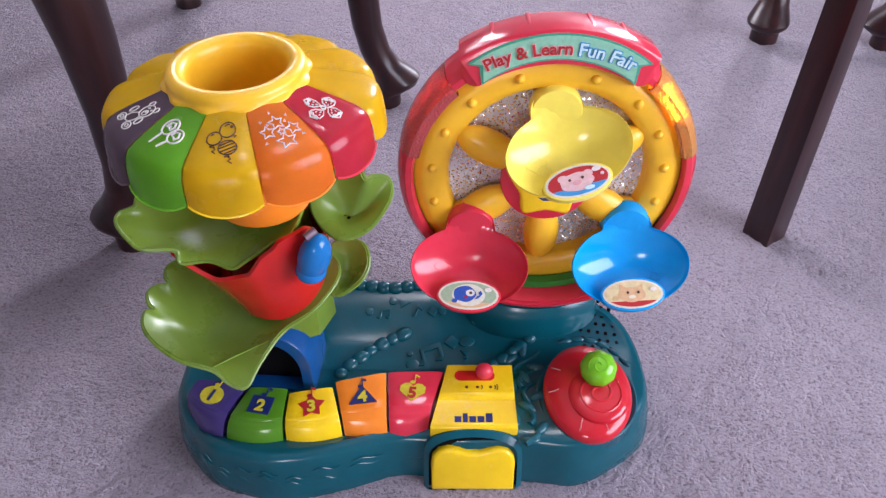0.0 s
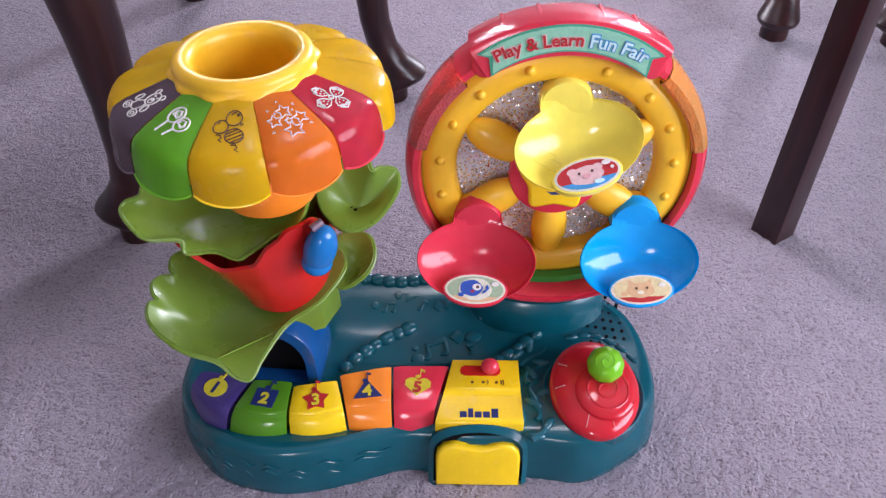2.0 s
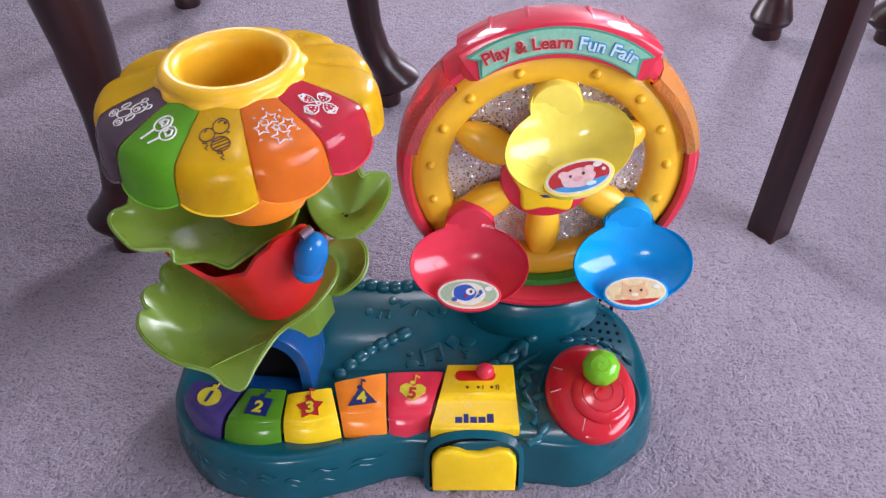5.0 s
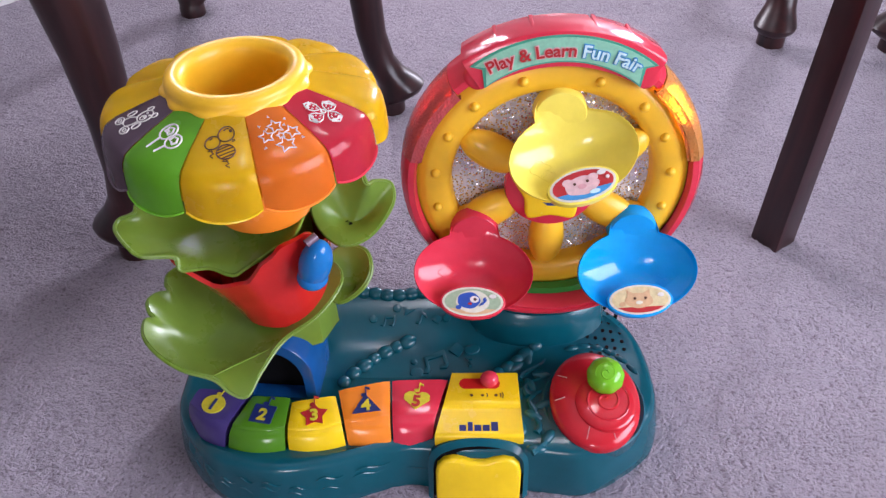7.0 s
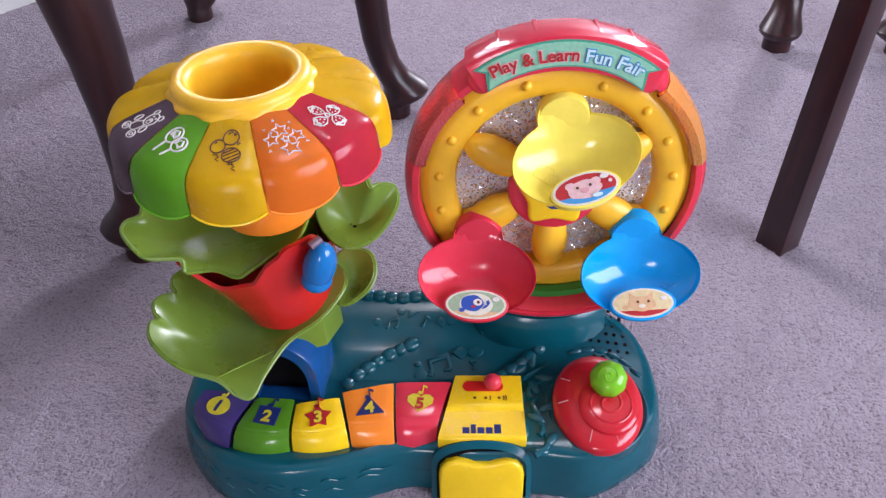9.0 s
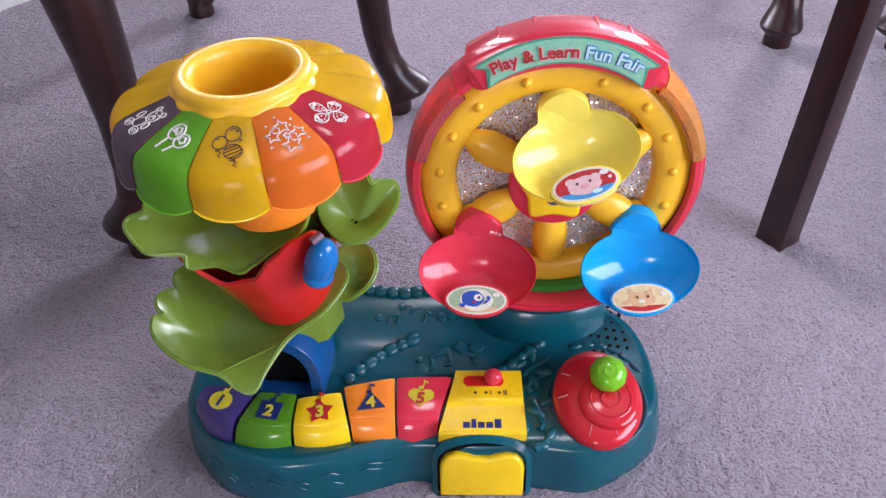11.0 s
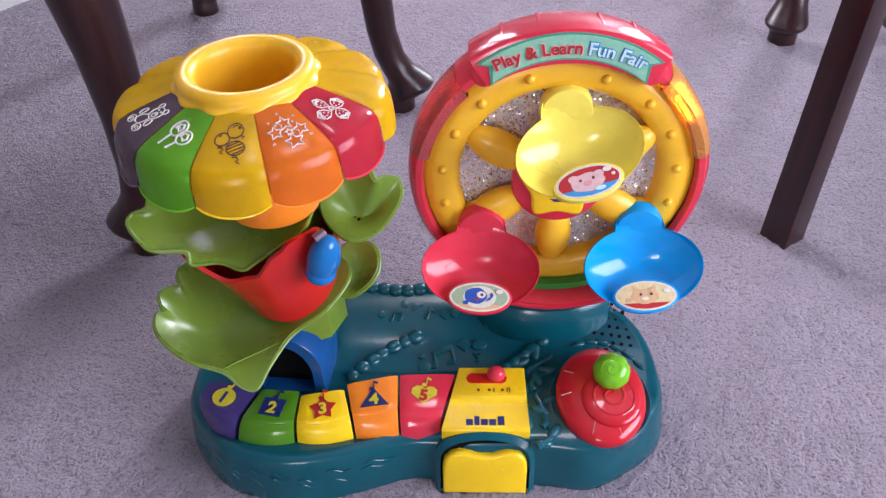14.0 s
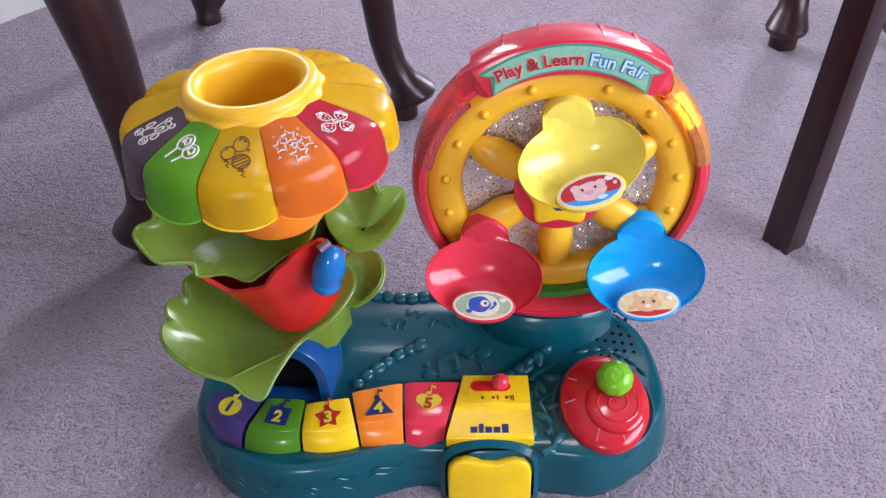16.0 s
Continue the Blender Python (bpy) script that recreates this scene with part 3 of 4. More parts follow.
def key_mesh(q, bulge):
    rl, rr, fr, fl = (Vector(p) for p in q)
    bm = bmesh.new()
    n = 10
    secs = []
    for back, z in ((0.0, 0.046), (0.0, 0.0645), (0.0012, 0.066), (0.4, 0.0668), (0.81, 0.0664), (0.84, 0.0657), (0.86, 0.0645), (0.93, 0.0636), (1.02, 0.0600), (1.13, 0.051), (1.17, 0.044)):
        row = []
        for k in range(n + 1):
            t = k / n
            a, b = rl.lerp(rr, t), fl.lerp(fr, t)
            p = a.lerp(b, back)
            bow = bulge * (1 - (2 * t - 1) ** 2) * back
            drop = 0.0012 * abs(2 * t - 1) ** 8
            row.append((p.x, p.y - bow, z - drop))
        secs.append(row)
    skin(bm, secs, close=False)
    for side in (0, n):
        bm.faces.new([bm.verts.new(s[side]) for s in secs])
    return bm


key_list = []
for i, (mat, q) in enumerate(KEY_PLAN):
    key = part("piano_key", key_mesh(q, 0.004 if i < 3 else 0.0015), mat, toy, ("purple", "green", "yellow", "orange", "red")[i] + " plastic piano key with a printed number")
    key_list.append(key)
    c = sum((Vector(p) for p in q), Vector((0, 0))) / 4
    fwd = (Vector(q[0]) + Vector(q[1]) - Vector(q[2]) - Vector(q[3])) / 2
    turn = math.degrees(math.atan2(fwd.y, fwd.x)) - 90
    m = pose(c.x, c.y, 0.0669, 0, 0, turn) @ Matrix.Translation((0, 0.0015, 0)) @ Matrix.Diagonal((1.0, 1.0, 1, 1))
    shp = [disc(0.0098, 28, 0, -0.003, 0.009), [(-0.009, -0.011), (0.009, -0.011), (0.009, 0.006), (-0.009, 0.006)], star(0.0115, 0.0068, 5, 0, -0.003), [(-0.0115, -0.010), (0.0115, -0.010), (0, 0.0085)],
           [(0, -0.0115), (0.0105, -0.002), (0.0105, 0.003), (0.007, 0.006), (0.003, 0.006), (0, 0.0035), (-0.003, 0.006), (-0.007, 0.006), (-0.0105, 0.003), (-0.0105, -0.002)]][i]
    pm = (YEL_INK, NAVY_INK, RED_INK, NAVY_INK, YEL_INK)[i]
    part("printed_shape", prism(shp, m, -0.001, 0.0004), pm, key, smooth=False)
    t = text_mesh(str(i + 1), 0.015, 0.0002, 0.0005)
    bmesh.ops.transform(t, matrix=m @ Matrix.Translation((0, -0.0085, 0.0008)), verts=t.verts)
    part("printed_number", t, (NAVY_INK, YEL_INK, YEL_INK, YEL_INK, RED_INK)[i], key, smooth=False)
    note = merge(prism(disc(0.0022, 14, -0.001, 0.0075, 0.0017), m, -0.001, 0.0004), prism([(0.0004, 0.0075), (0.0012, 0.0075), (0.0012, 0.014), (0.0042, 0.0125), (0.0042, 0.0142), (0.0004, 0.0158)], m, -0.001, 0.0004))
    part("printed_note", note, pm, key, smooth=False)

# ---- panel, door, spinning cap ----
sect = [(0.003, 0.059, 0.4225, 0.05), (0.003, 0.059, 0.4225, 0.066), (0.0035, 0.0585, 0.4205, 0.0675), (-0.003, 0.0585, 0.392, 0.0675), (-0.0035, 0.0587, 0.389, 0.0665),
        (-0.0045, 0.059, 0.387, 0.0635), (-0.0102, 0.0600, 0.363, 0.0635), (-0.0106, 0.0603, 0.361, 0.061), (-0.0106, 0.0603, 0.361, 0.05)]
bm = bmesh.new()
skin(bm, [[(a, y, z) for a, b, y, z in sect], [(b, y, z) for a, b, y, z in sect]], cap0=True, cap1=True)
bmesh.ops.bevel(bm, geom=[e for e in bm.edges if e.calc_length() > 0.05 or len(e.link_faces) == 2 and any(len(f.verts) > 5 for f in e.link_faces)], offset=0.0008, segments=2, affect="EDGES", profile=0.5)
panel = part("switch_panel", bm, YELLOW, toy, "yellow plastic panel with a sliding volume switch")
part("switch_slot", prism([(0.019 + p[0], 0.4095 + p[1]) for p in disc(0.0055, 10, -0.004)[3:8]] + [(0.019 + p[0], 0.4095 + p[1]) for p in disc(0.0055, 10, 0.019)[8:] + disc(0.0055, 10, 0.019)[:3]], Matrix(), 0.06, 0.0679), POT_RED, panel)
part("switch_knob", merge(ball((0.0345, 0.411, 0.0715), (0.0078, 0.0072, 0.007)), lathe([(0.0, 0.066), (0.006, 0.066), (0.006, 0.072), (0.0, 0.072)], Matrix.Translation((0.0345, 0.411, 0)), 20)), RED, panel)
for x, n in ((0.0195, 0), (0.0285, 1), (0.0395, 2)):
    bms = [prism(disc(0.0013, 10, x, 0.3975), Matrix(), 0.066, 0.0679)]
    for j in range(1, n + 1):
        bms.append(prism([(x + 0.0012 + 0.0018 * j, 0.3965 - 0.0008 * j), (x + 0.002 + 0.0018 * j, 0.3962 - 0.0008 * j), (x + 0.0028 + 0.0018 * j, 0.3975), (x + 0.002 + 0.0018 * j, 0.3988 + 0.0008 * j), (x + 0.0012 + 0.0018 * j, 0.3985 + 0.0008 * j), (x + 0.002 + 0.0018 * j, 0.3975)], Matrix(), 0.066, 0.0679))
    part("volume_mark", merge(*bms), DARK_INK, panel, smooth=False)
# maker's mark as plain shapes
for x, w in ((0.0092, 0.0055), (0.0159, 0.004), (0.0211, 0.0055), (0.0278, 0.0055), (0.0345, 0.0055)):
    part("maker_mark", prism([(x, 0.3655), (x + w, 0.3655), (x + w, 0.3712 + (0.0028 if x in (0.0159, 0.0345) else 0)), (x, 0.3712 + (0.0028 if x in (0.0159, 0.0345) else 0))], Matrix(), 0.062, 0.0638, 0.0001), NAVY_INK, panel, smooth=False)

DOOR = pose(0.0245, 0.3465, 0, 75.5)   # x right, y up the sloping front, z outwards


def arch_pts(w, h, top, n=10):
    return [(-w, 0.001)] + [(w, 0.001)] + [(w * math.cos(radians(180 * k / n)), h + (top - h) * math.sin(radians(180 * k / n)) ** 0.8) for k in range(n + 1)]


arch_rim = bmesh.new()
outer, inner = arch_pts(0.0405, 0.037, 0.0625, 16), arch_pts(0.0362, 0.035, 0.0575, 16)
skin(arch_rim, [[DOOR @ Vector((x, y, z)) for x, y in o] for o, z in ((outer, -0.014), (outer, 0.002), (inner, 0.0055), (inner, -0.014))])
part("door_arch", arch_rim, TEAL, toy)
# Black plate round the flap; the gap's shade is its colour.
part("door_recess_shade", prism(inner, DOOR, -0.02, 0.0012), HOLE_SHADE, toy)
door_pts = [(-0.034, 0.002), (0.034, 0.002), (0.0345, 0.030), (0.033, 0.038), (0.028, 0.0440), (0.02, 0.0460), (0.012, 0.0445), (0.006, 0.0420), (-0.006, 0.0420), (-0.012, 0.0445), (-0.02, 0.0460), (-0.028, 0.0440), (-0.033, 0.038), (-0.0345, 0.030)]
part("door_flap", prism(door_pts, DOOR, -0.001, 0.0075, 0.0035), YELLOW, toy, "yellow plastic flap door in the front of the base")

CAP = pose(0.1205, 0.397, 0.057, 8, 0, 0)
part("cap_socket", lathe([(0.0425, -0.016), (0.0425, -0.001), (0.041, 0.0005), (0.0385, -0.001)], CAP, 56), TEAL, toy)
cap = part("spinner", lathe([(0.037, 0.0), (0.0375, 0.006), (0.0368, 0.0095), (0.034, 0.0125), (0.028, 0.016), (0.018, 0.0195), (0.008, 0.0212), (0.0, 0.0216)], CAP @ Matrix.Diagonal((0.98, 1.2, 0.86, 1)), 56), DIMMED_SHELL_RED, toy, "red plastic snail-shell spinner with moulded spiral")
BOSS = CAP @ Matrix.Translation((0.006, -0.008, 0.0)) @ Matrix.Diagonal((1.15, 1.2, 0.86, 1))
part("shell_boss", lathe([(0.0215, 0.014), (0.0208, 0.0195), (0.019, 0.0215), (0.014, 0.0228), (0.006, 0.0236), (0.0, 0.0238)], BOSS, 48), DIMMED_SHELL_RED, cap)
spiral = [BOSS @ Vector(((0.0022 + 0.00052 * k) * math.cos(k * 0.42 + 1), (0.0022 + 0.00052 * k) * math.sin(k * 0.42 + 1), 0.0238 - 0.00008 * k)) for k in range(32)]
part("spiral_ridge", tube(spiral, 0.0013, 8), DIMMED_SHELL_RED, cap)
for a in (150, 185, 250, 290):
    for k in range(8):
        rr = 0.026 + 0.001 * k
        part("stitch_dot", ball(CAP @ Vector((rr * math.cos(radians(a)), 1.2 * rr * math.sin(radians(a)), 0.0150 - 0.0005 * k)), 0.0005, None, 6, 4), PINK, cap)
KNOB = pose(0.1275, 0.403, 0.0855, 28, -6, 0)
knob = part("spinner_knob", lathe([(0.0, -0.012)] + [(0.0150 * math.cos(radians(k)) ** 0.8, 0.0122 * math.sin(radians(k))) for k in range(-80, 81, 10)] + [(0.0, 0.0122)], KNOB, 60, 0, 360, lambda a, r: 1 + 0.018 * math.cos(9 * a) * smooth(0.008, 0.014, r)), LIME, cap, "lime green ribbed knob")
coil = [(0.0012 + 0.00034 * k, k * 0.42) for k in range(24)]
bm = tube([KNOB @ Vector((r * math.cos(a), r * math.sin(a), 0.0123 * math.sqrt(max(0.0, 1 - (r / 0.0152) ** 2)) + 0.0001)) for r, a in coil], 0.0007, 6)
bmesh.ops.translate(bm, verts=bm.verts, vec=-ORIGIN[toy.name])
coil_ridge = new("spiral_ridge", finish(bm, "spiral_ridge", LIME))
coil_ridge.parent = cap

# ---- the tree ----
T = Matrix.Translation((AX, AY, 0))
CAN = T @ Matrix.Translation((-0.001, 0, 0.30)) @ pose(0, 0, 0, 0, -0.8, 0)


def sector_profile(t):
    """Radius and height along a canopy panel, from the ring to the rim."""
    pts = [(0.040, 0.0395), (0.052, 0.0358), (0.064, 0.0320), (0.0752, 0.0282), (0.0815, 0.0250), (0.0848, 0.0196), (0.0862, 0.0115), (0.0869, 0.0025)]
    f = t * (len(pts) - 1)
    i = min(int(f), len(pts) - 2)
    a, b = pts[i], pts[i + 1]
    return a[0] + (b[0] - a[0]) * (f - i), a[1] + (b[1] - a[1]) * (f - i)


def canopy_panel(a0, a1, scallop, bulge, lift=0.0):
    bm = bmesh.new()
    rows, n = [], 12
    for i in range(17):
        r, z = sector_profile(i / 16)
        row = []
        for k in range(n + 1):
            u = 2 * k / n - 1
            a = radians(a0 + (a1 - a0) * k / n)
            puff = bulge * (1 - u ** 4) * smooth(0.0, 0.5, i / 16)
            rr = r + puff * 0.8
            zz = z + puff * 0.7 * (1 - i / 16) - scallop * (1 - u * u) * (i / 16) ** 6 + lift
            row.append(CAN @ Vector((rr * math.sin(a), -rr * math.cos(a), zz)))
        rows.append(row)
    skin(bm, rows, close=False)
    bmesh.ops.solidify(bm, geom=bm.faces[:], thickness=0.0025)
    return bm


canopy = part("canopy", lathe([(0.034, 0.032), (0.08, 0.010), (0.082, 0.006), (0.034, 0.028)], CAN, 60), AMBER, toy, "striped mushroom-shaped canopy of the toy tree")
PANELS = []
for i, (mat, nm) in enumerate(((GREY_PURPLE, "faded purple"), (GREEN, "green"), (YELLOW, "yellow"), (ORANGE, "orange"), (RED, "red"))):
    a0 = -73 + 30 * i
    pan = part("canopy_panel", canopy_panel(a0 + 0.35, a0 + 29.65, 0.005, 0.003), mat, toy, nm + " plastic canopy panel with a printed picture")
    PANELS.append(pan)
    lip = []
    for k in range(13):
        u = k / 6 - 1
        a = radians(a0 + 0.6 + 28.8 * k / 12)
        rr = 0.0872 + 0.0024 * (1 - u ** 4)
        lip.append(CAN @ Vector((rr * math.sin(a), -rr * math.cos(a), 0.0025 - 0.005 * (1 - u * u))))
    part("panel_lip", tube(lip, 0.0008, 8), mat, pan)
for i in range(7):
    a0 = 77 + 30 * i
    part("canopy_panel", canopy_panel(a0 + 0.1, a0 + 29.9, 0.003, 0.005, 0.0), YELLOW, toy, "yellow plastic canopy scallop")
RING = CAN @ Matrix.Translation((-0.001, 0.003, 0.0322))
ring_prof = [(0.0462, -0.002), (0.0462, 0.0056), (0.0458, 0.0068), (0.0450, 0.0077), (0.0442, 0.0084), (0.0437, 0.0094), (0.0437, 0.0112), (0.0427, 0.0134), (0.0405, 0.015), (0.0378, 0.0154), (0.0348, 0.0146), (0.0326, 0.0125), (0.0314, 0.009), (0.0309, 0.003), (0.0304, -0.03), (0.03, -0.085)]
part("ball_chute", lathe(ring_prof, RING, 144, 0, 360, lambda a, r: 1 + (0.026 * smooth(0.0437, 0.0458, r) * math.cos(12 * (a - radians(17))))), AMBER, canopy, "yellow plastic ring round the ball hole")
# Small black boxes for the slots, with their shade painted in.
for a in (72, 92):
    part("slot", box(-0.0035, 0.0035, -0.0315, -0.0295, -0.030, -0.024, RING @ pose(0, 0, 0, 0, 0, a + 90)), HOLE_SHADE, canopy)
part("chute_floor", lathe([(0.0, -0.08), (0.031, -0.076), (0.031, -0.08), (0.0, -0.084)], RING, 40), AMBER, canopy)

# pictures printed on the panels


def on_panel(i, u, t, lift=0.0002):
    """A point of panel i: u across (degrees from its middle), t along (0 ring, 1 rim)."""
    r, z = sector_profile(t)
    w = u / 15.0
    puff = 0.003 * (1 - w ** 4) * smooth(0.0, 0.5, t)
    r2, z2 = sector_profile(min(1, t + 0.02))
    nrm = Vector((-(z2 - z), 0, r2 - r)).normalized()
    a = radians(-58 + 30 * i + u)
    rr, zz = r + puff * 0.8 + nrm.x * lift, z + puff * 0.7 * (1 - t) + nrm.z * lift
    return CAN @ Vector((rr * math.sin(a), -rr * math.cos(a), zz))


def draw_line(i, pts, r=0.0006, closed=True):
    """A printed line; points in metres across and along, from the middle of the picture."""
    P = [on_panel(i, math.degrees(x * 0.84 / 0.066), 0.27 - y * 0.84 / 0.085) for x, y in pts]
    return tube(P, r * 0.46, 6, closed)


def circle_line(i, cx, cy, r, w=0.0006, ry=None):
    return draw_line(i, disc(r, 16, cx, cy, ry), w)


def strawberry(i, x, y, turn):
    """A strawberry seen from the side: pointed body, leafy top and a few seeds."""
    c, n = math.cos(radians(turn)), math.sin(radians(turn))

    def at(pts):
        return [(x + c * a - n * b, y + n * a + c * b) for a, b in pts]
    body = draw_line(i, at([(0, -0.0062), (0.0038, -0.0022), (0.0046, 0.0016), (0.002, 0.0034), (-0.002, 0.0034), (-0.0046, 0.0016), (-0.0038, -0.0022)]), 0.0009)
    top = draw_line(i, at([(-0.0044, 0.003), (-0.0022, 0.0018), (0, 0.0032), (0.0022, 0.0018), (0.0044, 0.003), (0, 0.006)]), 0.0012)
    return [body, top] + [draw_line(i, at([(a, b), (a, b - 0.0012)]), 0.0008, False) for a, b in ((-0.0017, 0.0), (0.0017, 0.0), (0.0, -0.0024))]


pic = [
    [circle_line(0, 0.0035, 0.0055, 0.0062, 0.0009, 0.0058), circle_line(0, -0.0022, 0.0110, 0.0023, 0.0009), circle_line(0, 0.0096, 0.0102, 0.0023, 0.0009), circle_line(0, 0.0038, 0.0038, 0.0024, 0.0007), circle_line(0, 0.0038, 0.0048, 0.0008, 0.0008), circle_line(0, 0.0015, 0.0078, 0.0005, 0.0008), circle_line(0, 0.006, 0.0078, 0.0005, 0.0008),
     draw_line(0, [(-0.001, 0.0008), (-0.0052, -0.003), (-0.0058, -0.0075), (-0.002, -0.0095), (0.002, -0.0085), (0.0042, -0.004), (0.0046, 0.0)], 0.0009, False), circle_line(0, -0.0075, -0.0105, 0.0034, 0.0009), circle_line(0, -0.0075, -0.0105, 0.0014, 0.0008), circle_line(0, 0.0048, -0.0108, 0.0034, 0.0009), circle_line(0, 0.0048, -0.0108, 0.0014, 0.0008), circle_line(0, -0.0085, -0.001, 0.0022, 0.0009, 0.0034), circle_line(0, 0.0082, -0.003, 0.002, 0.0009, 0.0034)],
    [circle_line(1, -0.003, 0.0055, 0.0066, 0.0012), draw_line(1, [(-0.0065, 0.0045), (-0.005, 0.0085), (-0.001, 0.009), (0.0008, 0.0055), (-0.0015, 0.003), (-0.004, 0.0045), (-0.0028, 0.0064)], 0.0016, False), circle_line(1, 0.0065, -0.0005, 0.0058, 0.0012), draw_line(1, [(0.003, -0.0005), (0.0045, 0.0028), (0.0085, 0.0024), (0.0095, -0.0012), (0.007, -0.003), (0.0052, -0.001)], 0.0016, False),
     draw_line(1, [(-0.0055, -0.0005), (-0.0085, -0.0108)], 0.0013, False), draw_line(1, [(0.003, -0.0052), (-0.0015, -0.0118)], 0.0013, False)],
    [circle_line(2, 0.0035, 0.009, 0.0064, 0.0009), circle_line(2, -0.0055, 0.0018, 0.0054, 0.0009), circle_line(2, 0.0045, -0.0058, 0.006, 0.0009)] + [draw_line(2, [(0.0045 + a, -0.0058 + b), (0.0045 + c, -0.0058 + d)], 0.0008, False) for a, b, c, d in ((-0.0055, 0.0015, 0.0025, 0.0054), (-0.0058, -0.001, 0.0046, 0.0036), (-0.0046, -0.0036, 0.0058, 0.001), (-0.0022, -0.0055, 0.0056, -0.0016))]
    + [draw_line(2, [(0.0045, -0.0118), (0.003, -0.0135), (0.0062, -0.0135)], 0.0008), draw_line(2, [(0.005, -0.0135), (0.0068, -0.0155), (0.005, -0.0175), (0.0072, -0.0205)], 0.0007, False), draw_line(2, [(-0.0055, -0.0036), (-0.007, -0.0052), (-0.004, -0.0052)], 0.0008), draw_line(2, [(-0.005, -0.0052), (-0.0032, -0.007), (-0.005, -0.009), (-0.003, -0.0105)], 0.0007, False),
       draw_line(2, [(0.0085, 0.0042), (0.0104, 0.0034), (0.0088, 0.0022)], 0.0008), draw_line(2, [(0.0012, 0.0118), (0.003, 0.0135), (0.0052, 0.0134)], 0.0009, False), circle_line(2, 0.0068, 0.0115, 0.0008, 0.0009), draw_line(2, [(-0.0082, 0.004), (-0.0068, 0.0055)], 0.0009, False)],
    [draw_line(3, star(size, size * 0.5, 5, x, y), 0.001) for x, y, size in ((0.001, 0.0075, 0.0062), (-0.0085, 0.0012, 0.0056), (0.0012, -0.0095, 0.0066), (0.0098, -0.0012, 0.0056), (0.001, -0.001, 0.003))]
    + [draw_line(3, [(x + 0.0008 * math.sin(a), y - 0.0008 * math.cos(a)), (x + 0.0018 * math.cos(a), y + 0.0018 * math.sin(a)), (x - 0.0008 * math.sin(a), y + 0.0008 * math.cos(a))], 0.0007) for x, y, a in ((0.0, 0.0165, 1.57), (-0.0105, 0.0105, 2.4), (0.0115, 0.0105, 0.8), (-0.0115, -0.0075, 3.8), (0.0125, -0.0085, 5.6), (-0.006, 0.0068, 2.2), (0.0075, 0.006, 0.9))],
    strawberry(4, -0.0015, 0.0082, 20) + strawberry(4, -0.0085, -0.0005, 80) + strawberry(4, 0.0078, 0.0005, -70) + strawberry(4, 0.0012, -0.0078, 165) + [circle_line(4, 0.0, 0.0004, 0.0016, 0.001)],
]
for i, lines in enumerate(pic):
    part("printed_picture", merge(*lines), DARK_INK if i == 2 else WHITE_INK, PANELS[i])

part("trunk_collar", lathe([(0.0315, 0.272), (0.033, 0.272), (0.034, 0.268), (0.0345, 0.245), (0.033, 0.242), (0.0, 0.242)], T, 56), ORANGE, toy, "orange plastic collar under the canopy")
part("trunk_core", lathe([(0.0, 0.242), (0.026, 0.242), (0.026, 0.23), (0.026, 0.17), (0.034, 0.155), (0.036, 0.098), (0.0, 0.098)], T @ Matrix.Translation((-0.001, 0.024, 0)), 8), LEAF, toy, "olive green faceted trunk")


def dish(edge, centre, low, power=2.0, n=6):
    """A dished leaf: a smooth edge through a few corners (metres from the trunk's axis, and height), sinking to a low point."""
    pts = spline([Vector((x, y, z)) for x, y, z in edge], n)
    c = Vector((*centre, low))
    bm = bmesh.new()
    k, w = len(pts), len(pts) // 7
    mild = [sum((pts[(i + d) % k] for d in range(-w, w + 1)), Vector()) / (2 * w + 1) for i in range(k)]
    rings = []
    for f in (0.03, 0.12, 0.24, 0.36, 0.48, 0.6, 0.72, 0.82, 0.9, 0.96, 1.0):
        ring = []
        for q, s in zip(pts, mild):
            e = s.lerp(q, f ** 9)
            ring.append(T @ Vector((c.x + (e.x - c.x) * f, c.y + (e.y - c.y) * f, c.z + (e.z - c.z) * f ** power)))
        rings.append(ring)
    skin(bm, rings, cap0=True)
    bmesh.ops.recalc_face_normals(bm, faces=bm.faces)
    bmesh.ops.solidify(bm, geom=bm.faces[:], thickness=0.0022)
    return merge(bm, tube([T @ q for q in pts], 0.0014, 8, True))


part("leaf_tray", dish([(-0.086, -0.010, 0.25), (-0.086, -0.018, 0.248), (-0.095, -0.022, 0.246), (-0.096, -0.03, 0.243), (-0.086, -0.041, 0.238), (-0.076, -0.046, 0.234), (-0.055, -0.043, 0.231), (-0.052, -0.047, 0.222), (-0.034, -0.043, 0.220), (-0.018, -0.048, 0.218), (-0.009, -0.046, 0.222),
                        (0.011, -0.041, 0.235), (0.025, -0.033, 0.24), (0.028, 0.0, 0.245), (0.01, 0.03, 0.25), (-0.03, 0.045, 0.255), (-0.065, 0.035, 0.257), (-0.085, 0.012, 0.254)], (-0.05, -0.012), 0.224), LEAF, toy, "green leaf-shaped tray that balls roll down")
